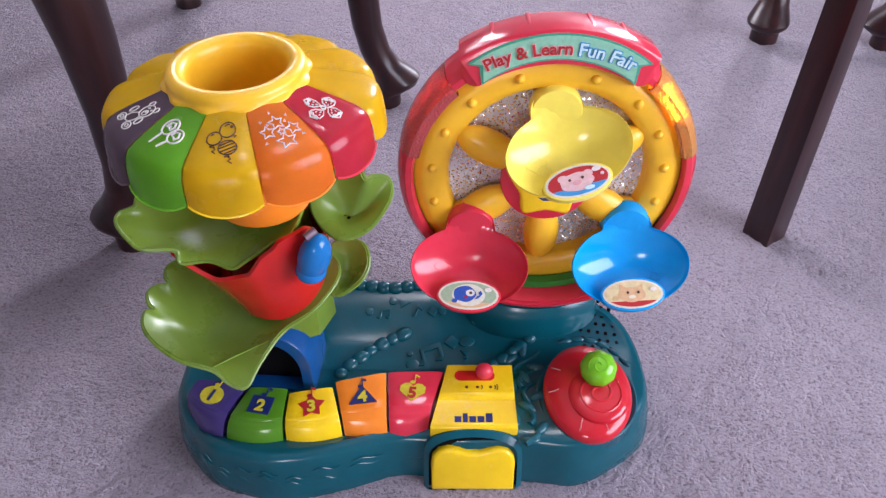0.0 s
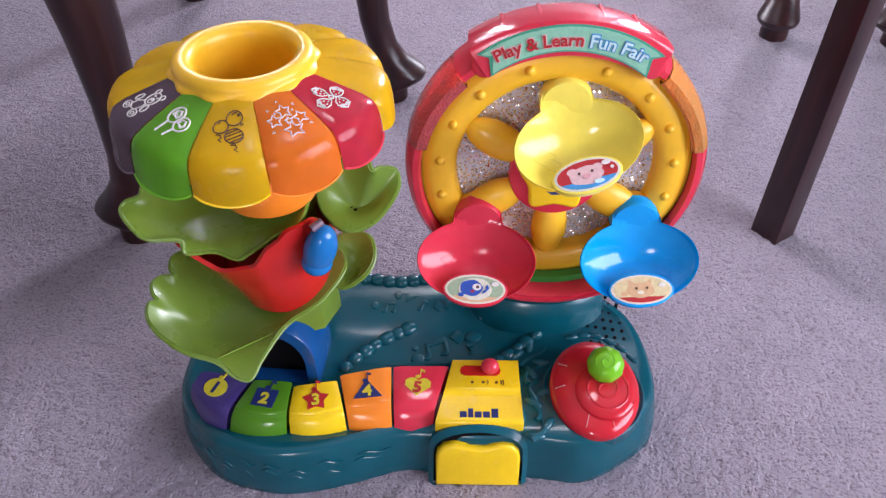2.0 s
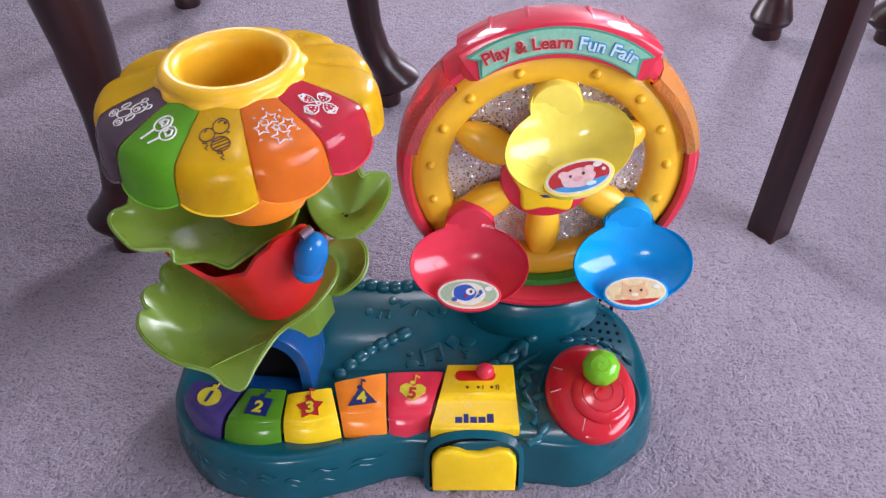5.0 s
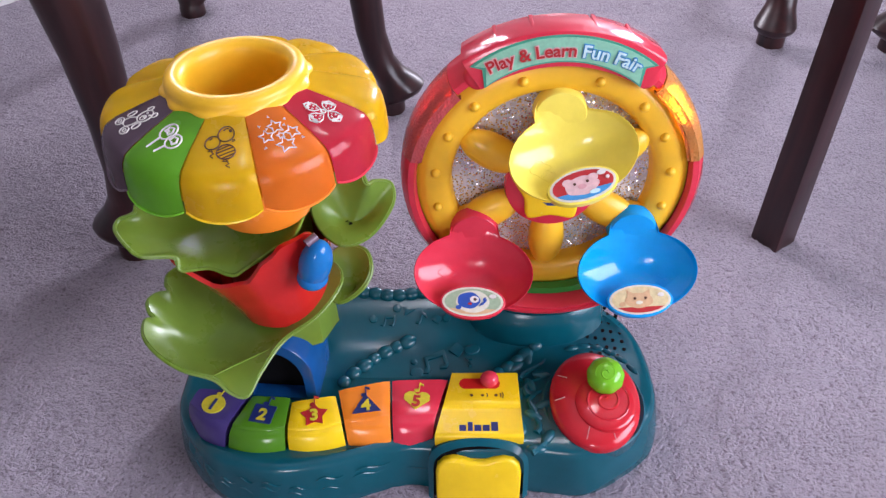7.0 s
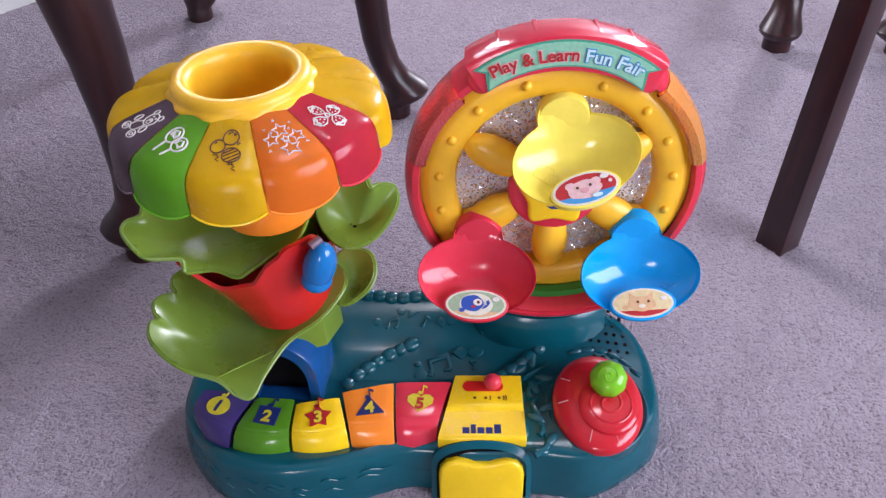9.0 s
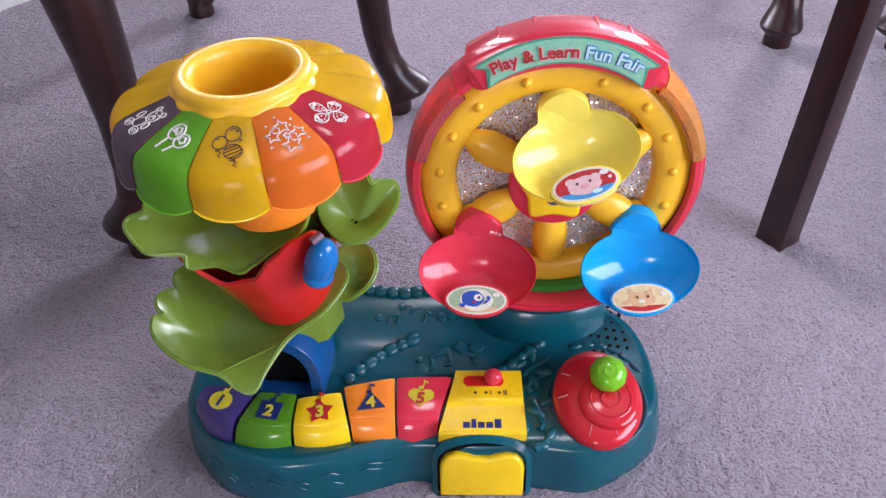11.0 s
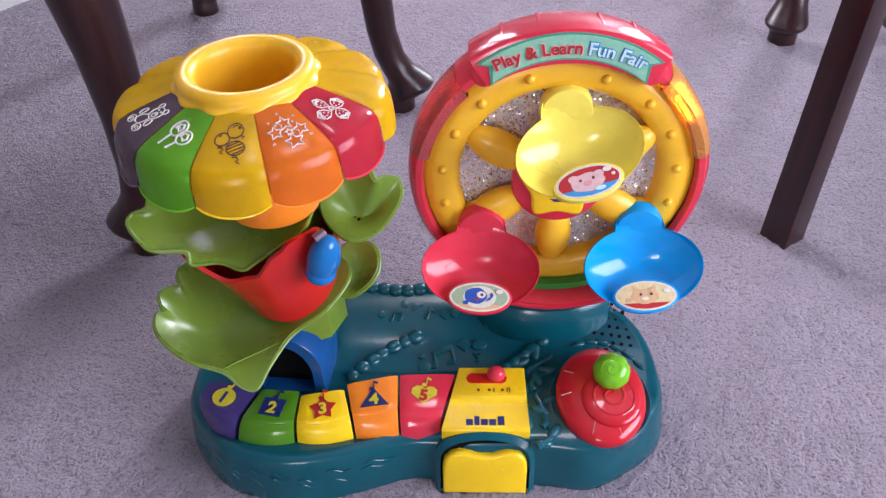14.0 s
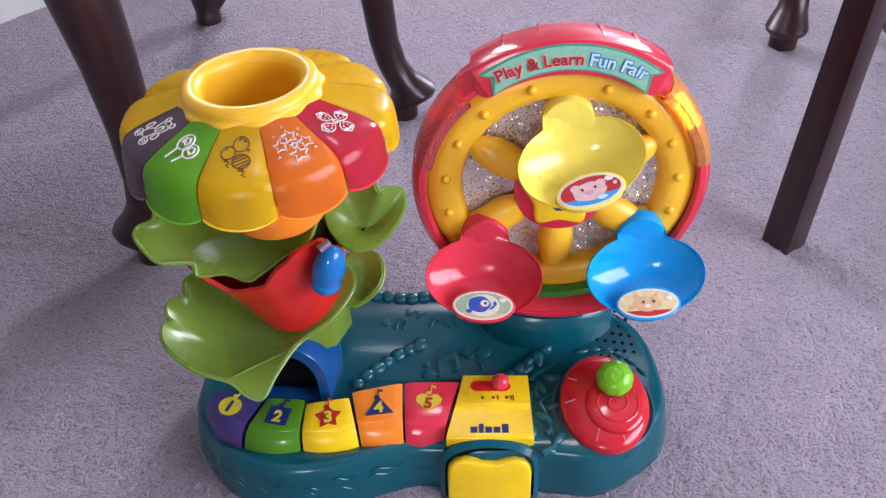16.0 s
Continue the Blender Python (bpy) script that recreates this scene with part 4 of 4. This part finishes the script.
part("leaf_tray", dish([(-0.080, 0.012, 0.172), (-0.087, 0.003, 0.171), (-0.087, -0.006, 0.169), (-0.084, -0.011, 0.167), (-0.092, -0.015, 0.168), (-0.096, -0.023, 0.168), (-0.093, -0.032, 0.166), (-0.0895, -0.036, 0.164), (-0.094, -0.040, 0.165), (-0.091, -0.054, 0.164), (-0.079, -0.067, 0.160), (-0.06, -0.077, 0.154), (-0.038, -0.080, 0.147), (-0.026, -0.085, 0.138), (-0.015, -0.085, 0.135), (-0.007, -0.069, 0.142),
                        (0.007, -0.046, 0.15), (0.031, -0.028, 0.158), (0.047, -0.004, 0.17), (0.035, 0.02, 0.17), (0.0, 0.035, 0.172), (-0.045, 0.038, 0.175), (-0.075, 0.025, 0.174)], (-0.048, -0.036), 0.138, 2.2), LEAF, toy, "green leaf-shaped tray that balls roll down")
tongue = bpy.data.objects["leaf_tray.001"]
part("fold_seam", tube([(-0.167, 0.350, 0.1495), (-0.156, 0.364, 0.1442), (-0.141, 0.373, 0.1452), (-0.129, 0.378, 0.1482)], [0.0004, 0.0008, 0.0007, 0.0003], 6), LEAF, tongue)
cup_leaf = part("leaf_cup", dish([(0.032, 0.008, 0.242), (0.035, -0.004, 0.226), (0.052, -0.015, 0.216), (0.073, -0.011, 0.221), (0.089, 0.003, 0.238), (0.088, 0.012, 0.25), (0.077, 0.010, 0.254), (0.072, 0.006, 0.255), (0.066, 0.012, 0.262), (0.045, 0.02, 0.26)], (0.058, 0.002), 0.222), LEAF, toy, "round green leaf cup with drain holes")
# Drain holes are flush black discs that carry the holes' shade.
for x, y in ((0.055, 0.002), (0.06, 0.004), (0.0585, -0.001)):
    part("drain_hole_shade", prism(disc(0.0014, 10, x, y), T, 0.221, 0.2245), HOLE_SHADE, cup_leaf)
part("leaf_cup", dish([(0.04, 0.027, 0.175), (0.063, 0.022, 0.18), (0.069, 0.008, 0.17), (0.061, -0.004, 0.16), (0.043, -0.008, 0.151), (0.03, 0.005, 0.16)], (0.052, 0.008), 0.152), LEAF, toy, "round green leaf cup")

# red pot between the trays
POT_RIM = [(-180, 0.05, 0.24), (-140, 0.052, 0.236), (-110, 0.06, 0.222), (-60, 0.073, 0.225), (-30, 0.062, 0.212), (-8, 0.056, 0.216), (10, 0.053, 0.234), (24, 0.051, 0.243), (44, 0.049, 0.243), (75, 0.043, 0.215), (120, 0.045, 0.222), (150, 0.05, 0.238), (180, 0.05, 0.24)]
bm = bmesh.new()
rings = [[] for _ in range(8)]
for k in range(72):
    a = -180 + 5 * k
    i = max(q for q in range(len(POT_RIM) - 1) if POT_RIM[q][0] <= a)
    (a0, r0, z0), (a1, r1, z1) = POT_RIM[i], POT_RIM[i + 1]
    t = smooth(a0, a1, a)
    R, Z = r0 + (r1 - r0) * t, z0 + (z1 - z0) * t
    for q in range(8):
        f = q / 7
        r = 0.035 + (R - 0.035) * f ** 1.15
        z = 0.152 + (Z - 0.152) * f
        rings[q].append(T @ Vector((r * math.sin(radians(a)), -r * math.cos(radians(a)), z)))
skin(bm, rings)
bmesh.ops.recalc_face_normals(bm, faces=bm.faces)
bmesh.ops.solidify(bm, geom=bm.faces[:], thickness=0.003)
pot = part("pot", bm, POT_RED, toy, "red plastic pot-shaped part of the tree trunk")
part("pot_floor", lathe([(0.0, 0.182), (0.0385, 0.183), (0.0385, 0.180), (0.0, 0.179)], T, 40), POT_RED, pot)
part("pin", lathe([(0.0015, 0.004), (0.0015, 0.012), (0.003, 0.012), (0.004, 0.0105), (0.004, -0.0205)], T @ Matrix.Translation((-0.0325, -0.0225, 0.203)), 16), POT_RED, pot)
# blue flap on the pot's side
flapm = T @ Matrix.Translation((0.0385, -0.042, 0.2235)) @ pose(0, 0, 0, 12, 10, 40)
flap = part("flap", merge(ball((0, 0, 0), 1.0, flapm @ Matrix.Diagonal((0.0118, 0.011, 0.0205, 1)), 28, 18), ball((0, 0, 0), 1.0, flapm @ Matrix.Translation((0, 0, -0.014)) @ Matrix.Diagonal((0.0112, 0.0105, 0.009, 1)), 24, 12)), FISH_BLUE, toy, "glossy blue bulb-shaped flap on the red pot")
part("hinge", tube([flapm @ Vector((-0.008, 0.004, 0.018)), flapm @ Vector((0.0, 0.005, 0.0215))], 0.003, 12), GREY_PURPLE, flap)

# blue arch at the foot of the tree
ARCH = Matrix.Translation((-0.1405, 0.408, 0.05)) @ pose(0, 0, 0, 0, 0, -4) @ Matrix(((1, 0, 0, 0), (0, 0, -1, 0), (0, 1, 0, 0), (0, 0, 0, 1)))
op = [(0.032 * math.cos(radians(180 * k / 18)), 0.03 + 0.04 * math.sin(radians(180 * k / 18))) for k in range(19)] + [(-0.032, 0), (0.032, 0)]
ip = [(0.0225 * math.cos(radians(180 * k / 18)), 0.026 + 0.033 * math.sin(radians(180 * k / 18))) for k in range(19)] + [(-0.0225, 0.004), (0.0225, 0.004)]
bm = bmesh.new()
skin(bm, [[ARCH @ Vector((x, y, z)) for x, y in o] for o, z in ((op, -0.05), (op, -0.001), ([(x * 0.97, y * 0.99) for x, y in op], 0.001), (ip, 0.001), (ip, -0.03))])
archway = part("ball_exit", bm, ARCH_BLUE, toy, "blue plastic arch where the balls roll out")
# A black sheet closes the arch and stands for the shade within.
part("exit_shade", prism(ip, ARCH, -0.014, -0.012), HOLE_SHADE, archway)

# ---- the wheel ----
WH = pose(0.0805, 0.48, 0.221, 87)       # x right, y up, z towards the front
RIM = [(0.1035, -0.002), (0.1055, 0.004), (0.110, 0.0035), (0.1145, -0.003), (0.1165, -0.013), (0.1165, -0.026), (0.1145, -0.035), (0.105, -0.037), (0.100, -0.02)]
wheel = part("wheel_back", lathe([(0.0, -0.022), (0.10, -0.022), (0.106, -0.03), (0.106, -0.036), (0.0, -0.036)], WH, 72), RED, toy, "round fun fair wheel of red and yellow plastic")
for a0, a1 in ((168, 372), (50, 133)):
    part("rim", lathe(RIM, WH, int((a1 - a0) / 3), a0, a1), RED, wheel, "red plastic wheel rim")
CREST = [(0.099, 0.002), (0.100, 0.0075), (0.122, 0.0075), (0.1245, 0.006), (0.1255, 0.001), (0.125, -0.012), (0.124, -0.026), (0.120, -0.033), (0.108, -0.034)]
part("crest", lathe(CREST, WH, 40, 56, 124), RED, wheel, "raised red plastic crest behind the banner")
for a in (56, 124):
    c = WH @ Vector((0.108 * math.cos(radians(a)), 0.108 * math.sin(radians(a)), 0.003))
    part("scroll_end", ball((0, 0, 0), 1.0, Matrix.Translation(c) @ WH.to_3x3().to_4x4() @ pose(0, 0, 0, 0, 0, a) @ Matrix.Diagonal((0.0095, 0.007, 0.003, 1)), 20, 12), RED, wheel)
for a in (68, 80, 100, 112):
    part("crest_rib", box(0.120, 0.1253, -0.0016, 0.0016, -0.026, 0.003, WH @ pose(0, 0, 0, 0, 0, a), 0.0008), RED, wheel)


def banner_shape(r0, r1, a0, a1, notch, n=36):
    pts = [(r1 - 0.0035 * abs(2 * k / n - 1) ** 2, a0 + (a1 - a0) * k / n) for k in range(n + 1)]
    pts += [((r0 + r1) / 2, a1 - notch)]
    pts += [(r0 - 0.0035 * abs(2 * k / n - 1) ** 2, a1 + (a0 - a1) * k / n) for k in range(n + 1)]
    pts += [((r0 + r1) / 2, a0 + notch)]
    return [(r * math.cos(radians(a)), r * math.sin(radians(a))) for r, a in pts]


banner = part("banner", prism(banner_shape(0.1035, 0.1225, 57.5, 122.5, 3.0), WH, 0.006, 0.0085), DEEP_MINT, toy, "mint green ribbon banner with printed title", smooth=False)
part("banner_face", prism(banner_shape(0.1048, 0.1212, 58.8, 121.2, 3.1), WH, 0.0075, 0.009), MINT, banner, smooth=False)


def arc_words(words, size, mid, r, mat, back, tall=1.0):
    for dz, grow, mt in ((0.0094, 0.0009, back), (0.0099, 0.0002, mat)):
        t = text_mesh(words, size, 0.0002, grow)
        for v in t.verts:
            a = radians(mid) - v.co.x / r
            rr = r + v.co.y * tall
            v.co = WH @ Vector((rr * math.cos(a), rr * math.sin(a), dz + v.co.z))
        part("title_letters", t, mt, banner, smooth=False)


arc_words("Play & Learn", 0.0119, 102.0, 0.1082, RED_INK, PINK, 1.02)
arc_words("Fun Fair", 0.0126, 73.4, 0.108, PALE_BLUE, SKY_INK, 1.0)

part("ring", lathe([(0.0755, -0.022), (0.077, -0.004), (0.079, -0.001), (0.085, 0.0012), (0.095, 0.0012), (0.0985, -0.0005), (0.1035, -0.004), (0.1035, -0.022)], WH, 96), AMBER, wheel, "yellow plastic ring with moulded studs")
for a in (7, 27, 47, 72, 107, 132, 152, 173, 193, 213, 232, 308, 328, 347):
    part("stud", ball(WH @ Vector((0.0895 * math.cos(radians(a)), 0.0895 * math.sin(radians(a)), 0.001)), 0.0038, None, 16, 10), AMBER, wheel)
part("foil_disc", lathe([(0.0, -0.0135), (0.0765, -0.0135), (0.0765, -0.015), (0.0, -0.015)], WH, 72), FOIL, wheel, "sparkling holographic foil disc")
for k in range(6):
    m = WH @ pose(0, 0, 0, 0, 0, 30 + 60 * k) @ Matrix.Translation((0.053, 0, -0.004))
    part("spoke", ball((0, 0, 0), 1.0, m @ Matrix.Diagonal((0.0275, 0.0145, 0.0105, 1)), 28, 14), AMBER, wheel, "yellow rounded spoke")
hub = part("hub", lathe([(0.0, 0.006), (0.031, 0.006), (0.0352, 0.004), (0.0365, 0.0), (0.0345, -0.014), (0.0, -0.014)], WH, 56), RED, toy, "red hub with a yellow star")
part("hub_star", prism(spline(star(0.0305, 0.0225, 5, 0, -0.001, 90), 4), WH, 0.004, 0.0105, 0.003), YELLOW, hub)
part("hub_mark", prism([(-0.007, -0.010), (-0.003, -0.013), (0.003, -0.013), (0.007, -0.010), (0.004, -0.0105), (-0.004, -0.0105)], WH, 0.0095, 0.0109), NAVY_INK, hub, smooth=False)
part("green_band", lathe([(0.099, 0.0), (0.100, 0.0075), (0.106, 0.0075), (0.107, 0.0)], WH, 24, 248, 294), DKGREEN, wheel, "dark green band at the wheel's foot")
part("wheel_foot", lathe([(0.106, 0.0), (0.107, 0.016), (0.110, 0.021), (0.1135, 0.019), (0.1145, 0.021), (0.1185, 0.019), (0.121, 0.01), (0.122, -0.03), (0.106, -0.032)], WH, 40, 222, 318), RED, wheel, "red plastic foot of the wheel")
part("wheel_pedestal", lathe([(0.063, 0.0), (0.060, 0.018), (0.056, 0.028), (0.050, 0.033), (0.0, 0.034)], Matrix.Translation((0.0805, 0.494, 0.053)) @ Matrix.Diagonal((1, 0.5, 1, 1)), 64), TEAL, toy)

# coloured signal lights in the rim
LENS = [(0.1015, 0.0), (0.1035, 0.0055), (0.1095, 0.006), (0.1145, -0.001), (0.1168, -0.012), (0.1165, -0.026), (0.1145, -0.034)]
LENS_IN = [(r - 0.0022 if r > 0.103 else r + 0.001, z - (0.002 if z > -0.001 else 0)) for r, z in LENS]
rotors = []
for nm, a0, a1, mat, shine in (("red", 133, 168, RED_LENS, RED_GLOW), ("amber", 12, 50, AMBER_LENS, AMBER_GLOW)):
    part("signal_lens", lathe(LENS + LENS_IN[::-1], WH, 16, a0 + 0.3, a1 - 0.3), mat, wheel, nm + " see-through signal light cover")
    part("lens_back", lathe([(0.100, -0.004), (0.1, -0.033), (0.1125, -0.033), (0.1125, -0.03), (0.103, -0.029), (0.103, -0.004)], WH, 16, a0 + 0.4, a1 - 0.4), mat_back := (DARK_RED if nm == "red" else SMOKED_ORANGE), wheel)
    mid = radians((a0 + a1) / 2 + (3 if nm == "amber" else -3))
    at = WH @ Vector((0.1075, 0, 0)).normalized() * 0 + WH @ Vector((0.1078 * math.cos(mid), 0.1078 * math.sin(mid), -0.0125))
    rot = Matrix.Translation(at) @ WH.to_3x3().to_4x4() @ pose(0, 0, 0, 0, 0, math.degrees(mid))
    # a plate that turns: one face lit, the other dull; its long side lies along the rim
    # The plate is added: turning it stands in for switching the lamp.
    body = box(-0.0035, 0.0035, -0.017, 0.017, -0.0016, 0.0, Matrix(), 0.0004)
    ob = new("flash_plate", finish(body, "flash_plate", mat_back, False))
    ob.parent = toy
    ob.matrix_basis = Matrix.Translation(-ORIGIN[toy.name]) @ rot
    tagged(ob, "added turning plate that flashes as the " + nm + " signal light")
    lit = new("lit_face", finish(merge(box(-0.0033, 0.0033, -0.016, 0.016, 0.0002, 0.0008), ball((0, 0.002, 0.0008), (0.0032, 0.006, 0.0022), None, 14, 8)), "lit_face", shine, False))
    lit.parent = ob
    rotors.append((ob, Matrix.Translation(-ORIGIN[toy.name]) @ rot, nm))


# ---- swinging cups ----
def cup_outline(a):
    """Clover outline: a wide bowl with a round lobe above; radius by angle."""
    c, s = math.cos(a), math.sin(a)
    bowl = 1 / math.sqrt((c / 0.0445) ** 2 + (s / 0.031) ** 2)
    q = 0.0285 * s
    disc_ = q * q - 0.0285 ** 2 + 0.0186 ** 2
    lobe = q + math.sqrt(disc_) if disc_ > 0 and s > 0 else 0
    k = 1500.0
    return math.log(math.exp(k * bowl) + math.exp(k * lobe)) / k


def cup(centre, tilt, roll, mat, nm, faces, swirl):
    m = Matrix.Translation(centre) @ pose(0, 0, 0, tilt, 0, 0) @ pose(0, 0, 0, 0, 0, roll) @ Matrix.Diagonal((1.04, 1.04, 1.04, 1))   # x right, y up along the cup, z out of the bowl
    n = 96
    angs = [k * math.tau / n for k in range(n)]

    def depth(x, y):
        b = (x / 0.0445) ** 2 + (y / 0.031) ** 2
        return -0.0195 * max(0.0, 1 - b) - 0.004 * smooth(0.018, 0.03, y)
    rings = []
    for f in (0.02, 0.12, 0.25, 0.38, 0.5, 0.62, 0.74, 0.84, 0.92, 0.97):
        rings.append([m @ Vector((f * cup_outline(a) * math.cos(a), f * cup_outline(a) * math.sin(a), depth(f * cup_outline(a) * math.cos(a), f * cup_outline(a) * math.sin(a)))) for a in angs])
    for f, dz in ((0.985, 0.0014), (0.995, 0.0018), (1.005, 0.0012), (1.008, -0.0006), (1.0, -0.002)):
        rings.append([m @ Vector((f * cup_outline(a) * math.cos(a), f * cup_outline(a) * math.sin(a), dz - (0.004 * smooth(0.018, 0.03, cup_outline(a) * math.sin(a))))) for a in angs])
    for f in (0.97, 0.9, 0.8, 0.65, 0.5, 0.3, 0.05):
        rings.append([m @ Vector((f * cup_outline(a) * math.cos(a), f * cup_outline(a) * math.sin(a), depth(f * cup_outline(a) * math.cos(a), f * cup_outline(a) * math.sin(a)) - 0.0024)) for a in angs])
    bm = bmesh.new()
    skin(bm, rings, cap0=True, cap1=True)
    ob = part("swing_cup", bm, mat, toy, nm + " plastic swinging cup with a picture sticker")
    # round stub that joins the lobe to the wheel
    top = m @ Vector((0, 0.0285, -0.0065))
    fm = WH.to_3x3().to_4x4() @ pose(0, 0, 0, 180)
    L = 0.488 - top.y
    part("axle_stub", lathe([(0.0, 0.0), (0.0180, 0.0), (0.0192, 0.0015), (0.0195, 0.012), (0.0, 0.012)], Matrix.Translation(top) @ fm, 40), mat, ob)
    part("axle_boss", lathe([(0.0, 0.0118), (0.0172, 0.0118), (0.0176, L), (0.0, L)], Matrix.Translation(top) @ fm, 40), AMBER, ob, "yellow boss on the wheel")
    # sticker on the front lip
    sm = m @ Matrix.Translation((0, -0.0215, 0.0022)) @ pose(0, 0, 0, -14, 0, 0)
    part("sticker_seat", prism(disc(0.0245, 36, 0, 0, 0.0128), sm, -0.006, 0.0, 0.0006), mat, ob)
    sticker = part("sticker", prism(disc(0.0228, 36, 0, 0, 0.0112), sm, -0.0005, 0.0005), PALE, ob, "oval picture sticker with a pale border", smooth=False)
    for k, (pts, fm_) in enumerate(faces):
        part("printed_shape", prism(pts, sm, 0.0002, 0.0008 + 0.00012 * k), fm_, ob, smooth=False)
    for s in swirl:
        pts = []
        for k in range(15):
            a = radians(24 * k)
            x, y = s[0] + s[2] * (1 + 0.18 * math.cos(4 * a)) * math.cos(a), s[1] + s[2] * 0.8 * (1 + 0.18 * math.cos(4 * a)) * math.sin(a)
            pts.append(m @ Vector((x, y, depth(x, y) + 0.0001)))
        part("moulded_swirl", tube(pts, 0.0003, 6, True), mat, ob)
    return ob


def clip_oval(y0, y1, rx=0.021, ry=0.0098, n=16):
    """The part of the sticker's oval between two heights."""
    a0, a1 = math.asin(max(-1, y0 / ry)), math.asin(min(1, y1 / ry))
    right = [(rx * math.cos(a0 + (a1 - a0) * k / n), ry * math.sin(a0 + (a1 - a0) * k / n)) for k in range(n + 1)]
    return right + [(-x, y) for x, y in right[::-1]]


def blob(cx, cy, rx, ry, ph=0.0, amp=0.12):
    return [(cx + rx * (1 + amp * math.cos(5 * a + ph)) * math.cos(a), cy + ry * (1 + amp * math.cos(5 * a + ph)) * math.sin(a)) for a in (k * math.tau / 30 for k in range(30))]


cup((0.0895, 0.4524, 0.2664), 46, 15, LEMON, "yellow", [(clip_oval(-0.0098, 0.0098), RED_INK), (clip_oval(-0.0098, -0.004), SKY_INK), (blob(-0.001, -0.0005, 0.0118, 0.0066, 0.0, 0.04), PINK), (disc(0.0036, 14, -0.0098, 0.0036, 0.0026), PINK), (disc(0.0036, 14, 0.0078, 0.0036, 0.0026), PINK), (disc(0.003, 16, -0.001, -0.0012, 0.0018), ROSE), (disc(0.001, 10, -0.0055, 0.0015), DARK_INK), (disc(0.001, 10, 0.0035, 0.0015), DARK_INK), (disc(0.0036, 16, 0.0062, -0.0066, 0.0014), PALE_BLUE), (disc(0.0032, 12, 0.0142, 0.0052, 0.0017), WHITE_INK), (disc(0.0013, 10, 0.0172, 0.001, 0.0011), WHITE_INK)], [(-0.022, -0.002, 0.007), (-0.018, -0.008, 0.005)])
cup((0.0207, 0.442, 0.163), 46, -2, RED, "red", [(clip_oval(-0.0098, 0.0098), ink("sage_print", (0.35, 0.45, 0.3))), (clip_oval(-0.0098, -0.0055), TAN), (clip_oval(-0.0085, 0.0085, 0.0125, 0.0085), PALE), (blob(-0.003, 0.0008, 0.0085, 0.0062, 0.0, 0.03), BLUE_INK), (disc(0.0022, 12, -0.0105, -0.0046, 0.0016), BLUE_INK), (disc(0.0034, 14, 0.0012, 0.0016, 0.0026), WHITE_INK), (disc(0.0012, 10, 0.0016, 0.0016), DARK_INK), (disc(0.0016, 10, -0.002, -0.0018, 0.0009), RED_INK), ([(0.0045, -0.0035), (0.008, -0.002), (0.0105, 0.001), (0.0092, 0.0035), (0.0075, 0.002), (0.0082, 0.0), (0.006, -0.0012)], BLUE_INK), (disc(0.0028, 12, 0.0148, 0.0042, 0.0016), WHITE_INK)], [(-0.02, 0.0, 0.006)])
cup((0.148, 0.442, 0.1645), 46, 3, BLUE, "blue", [(clip_oval(-0.0098, 0.0098), SAND), (clip_oval(-0.0098, -0.0055), RED_INK), (blob(-0.001, -0.0005, 0.0105, 0.0058, 2.0, 0.03), TAN), ([(-0.0095, 0.002), (-0.0095, 0.0076), (-0.004, 0.0046)], TAN), ([(0.0075, 0.002), (0.0075, 0.0076), (0.002, 0.0046)], TAN), (disc(0.0026, 14, -0.001, -0.0022, 0.0014), PALE), (disc(0.0022, 12, -0.0135, -0.003, 0.0017), TAN), (disc(0.001, 10, -0.004, 0.001), DARK_INK), (disc(0.001, 10, 0.004, 0.001), DARK_INK), (disc(0.0025, 12, 0.0155, 0.003, 0.0016), WHITE_INK)], [(0.026, -0.004, 0.006), (0.022, -0.009, 0.004)])


# ---- what moves ----
def motions():
    """The signal lights flash: each added plate turns its lit face to the front and away again."""
    on = {"amber": ((-1, 0.35), (2.1, 2.8), (6.4, 7.6), (7.83, 8.1), (8.3, 8.6), (11.8, 12.07), (13.3, 13.6), (13.95, 14.3), (14.7, 15.05), (15.7, 17)),
          "red": ((0.27, 0.65), (3.6, 4.4), (7.63, 7.8), (8.65, 8.95), (11.4, 11.75), (12.1, 12.3), (13.65, 13.92), (15.07, 15.4))}
    for ob, home, nm in rotors:
        rows, deg = [], 0.0 if nm == "amber" else 180.0
        rows.append((0.0, home @ pose(0, 0, 0, 0, deg, 0)))
        for a, b in on[nm]:
            for t in (a, b):
                if 0 < t < 16:
                    for k in range(4):
                        rows.append((t + (k - 1.5) / 30, home @ pose(0, 0, 0, 0, deg + 60 * k, 0)))
                    deg += 180.0
        rows.append((16.0, home @ pose(0, 0, 0, 0, deg, 0)))
        walk(ob, rows)


motions()
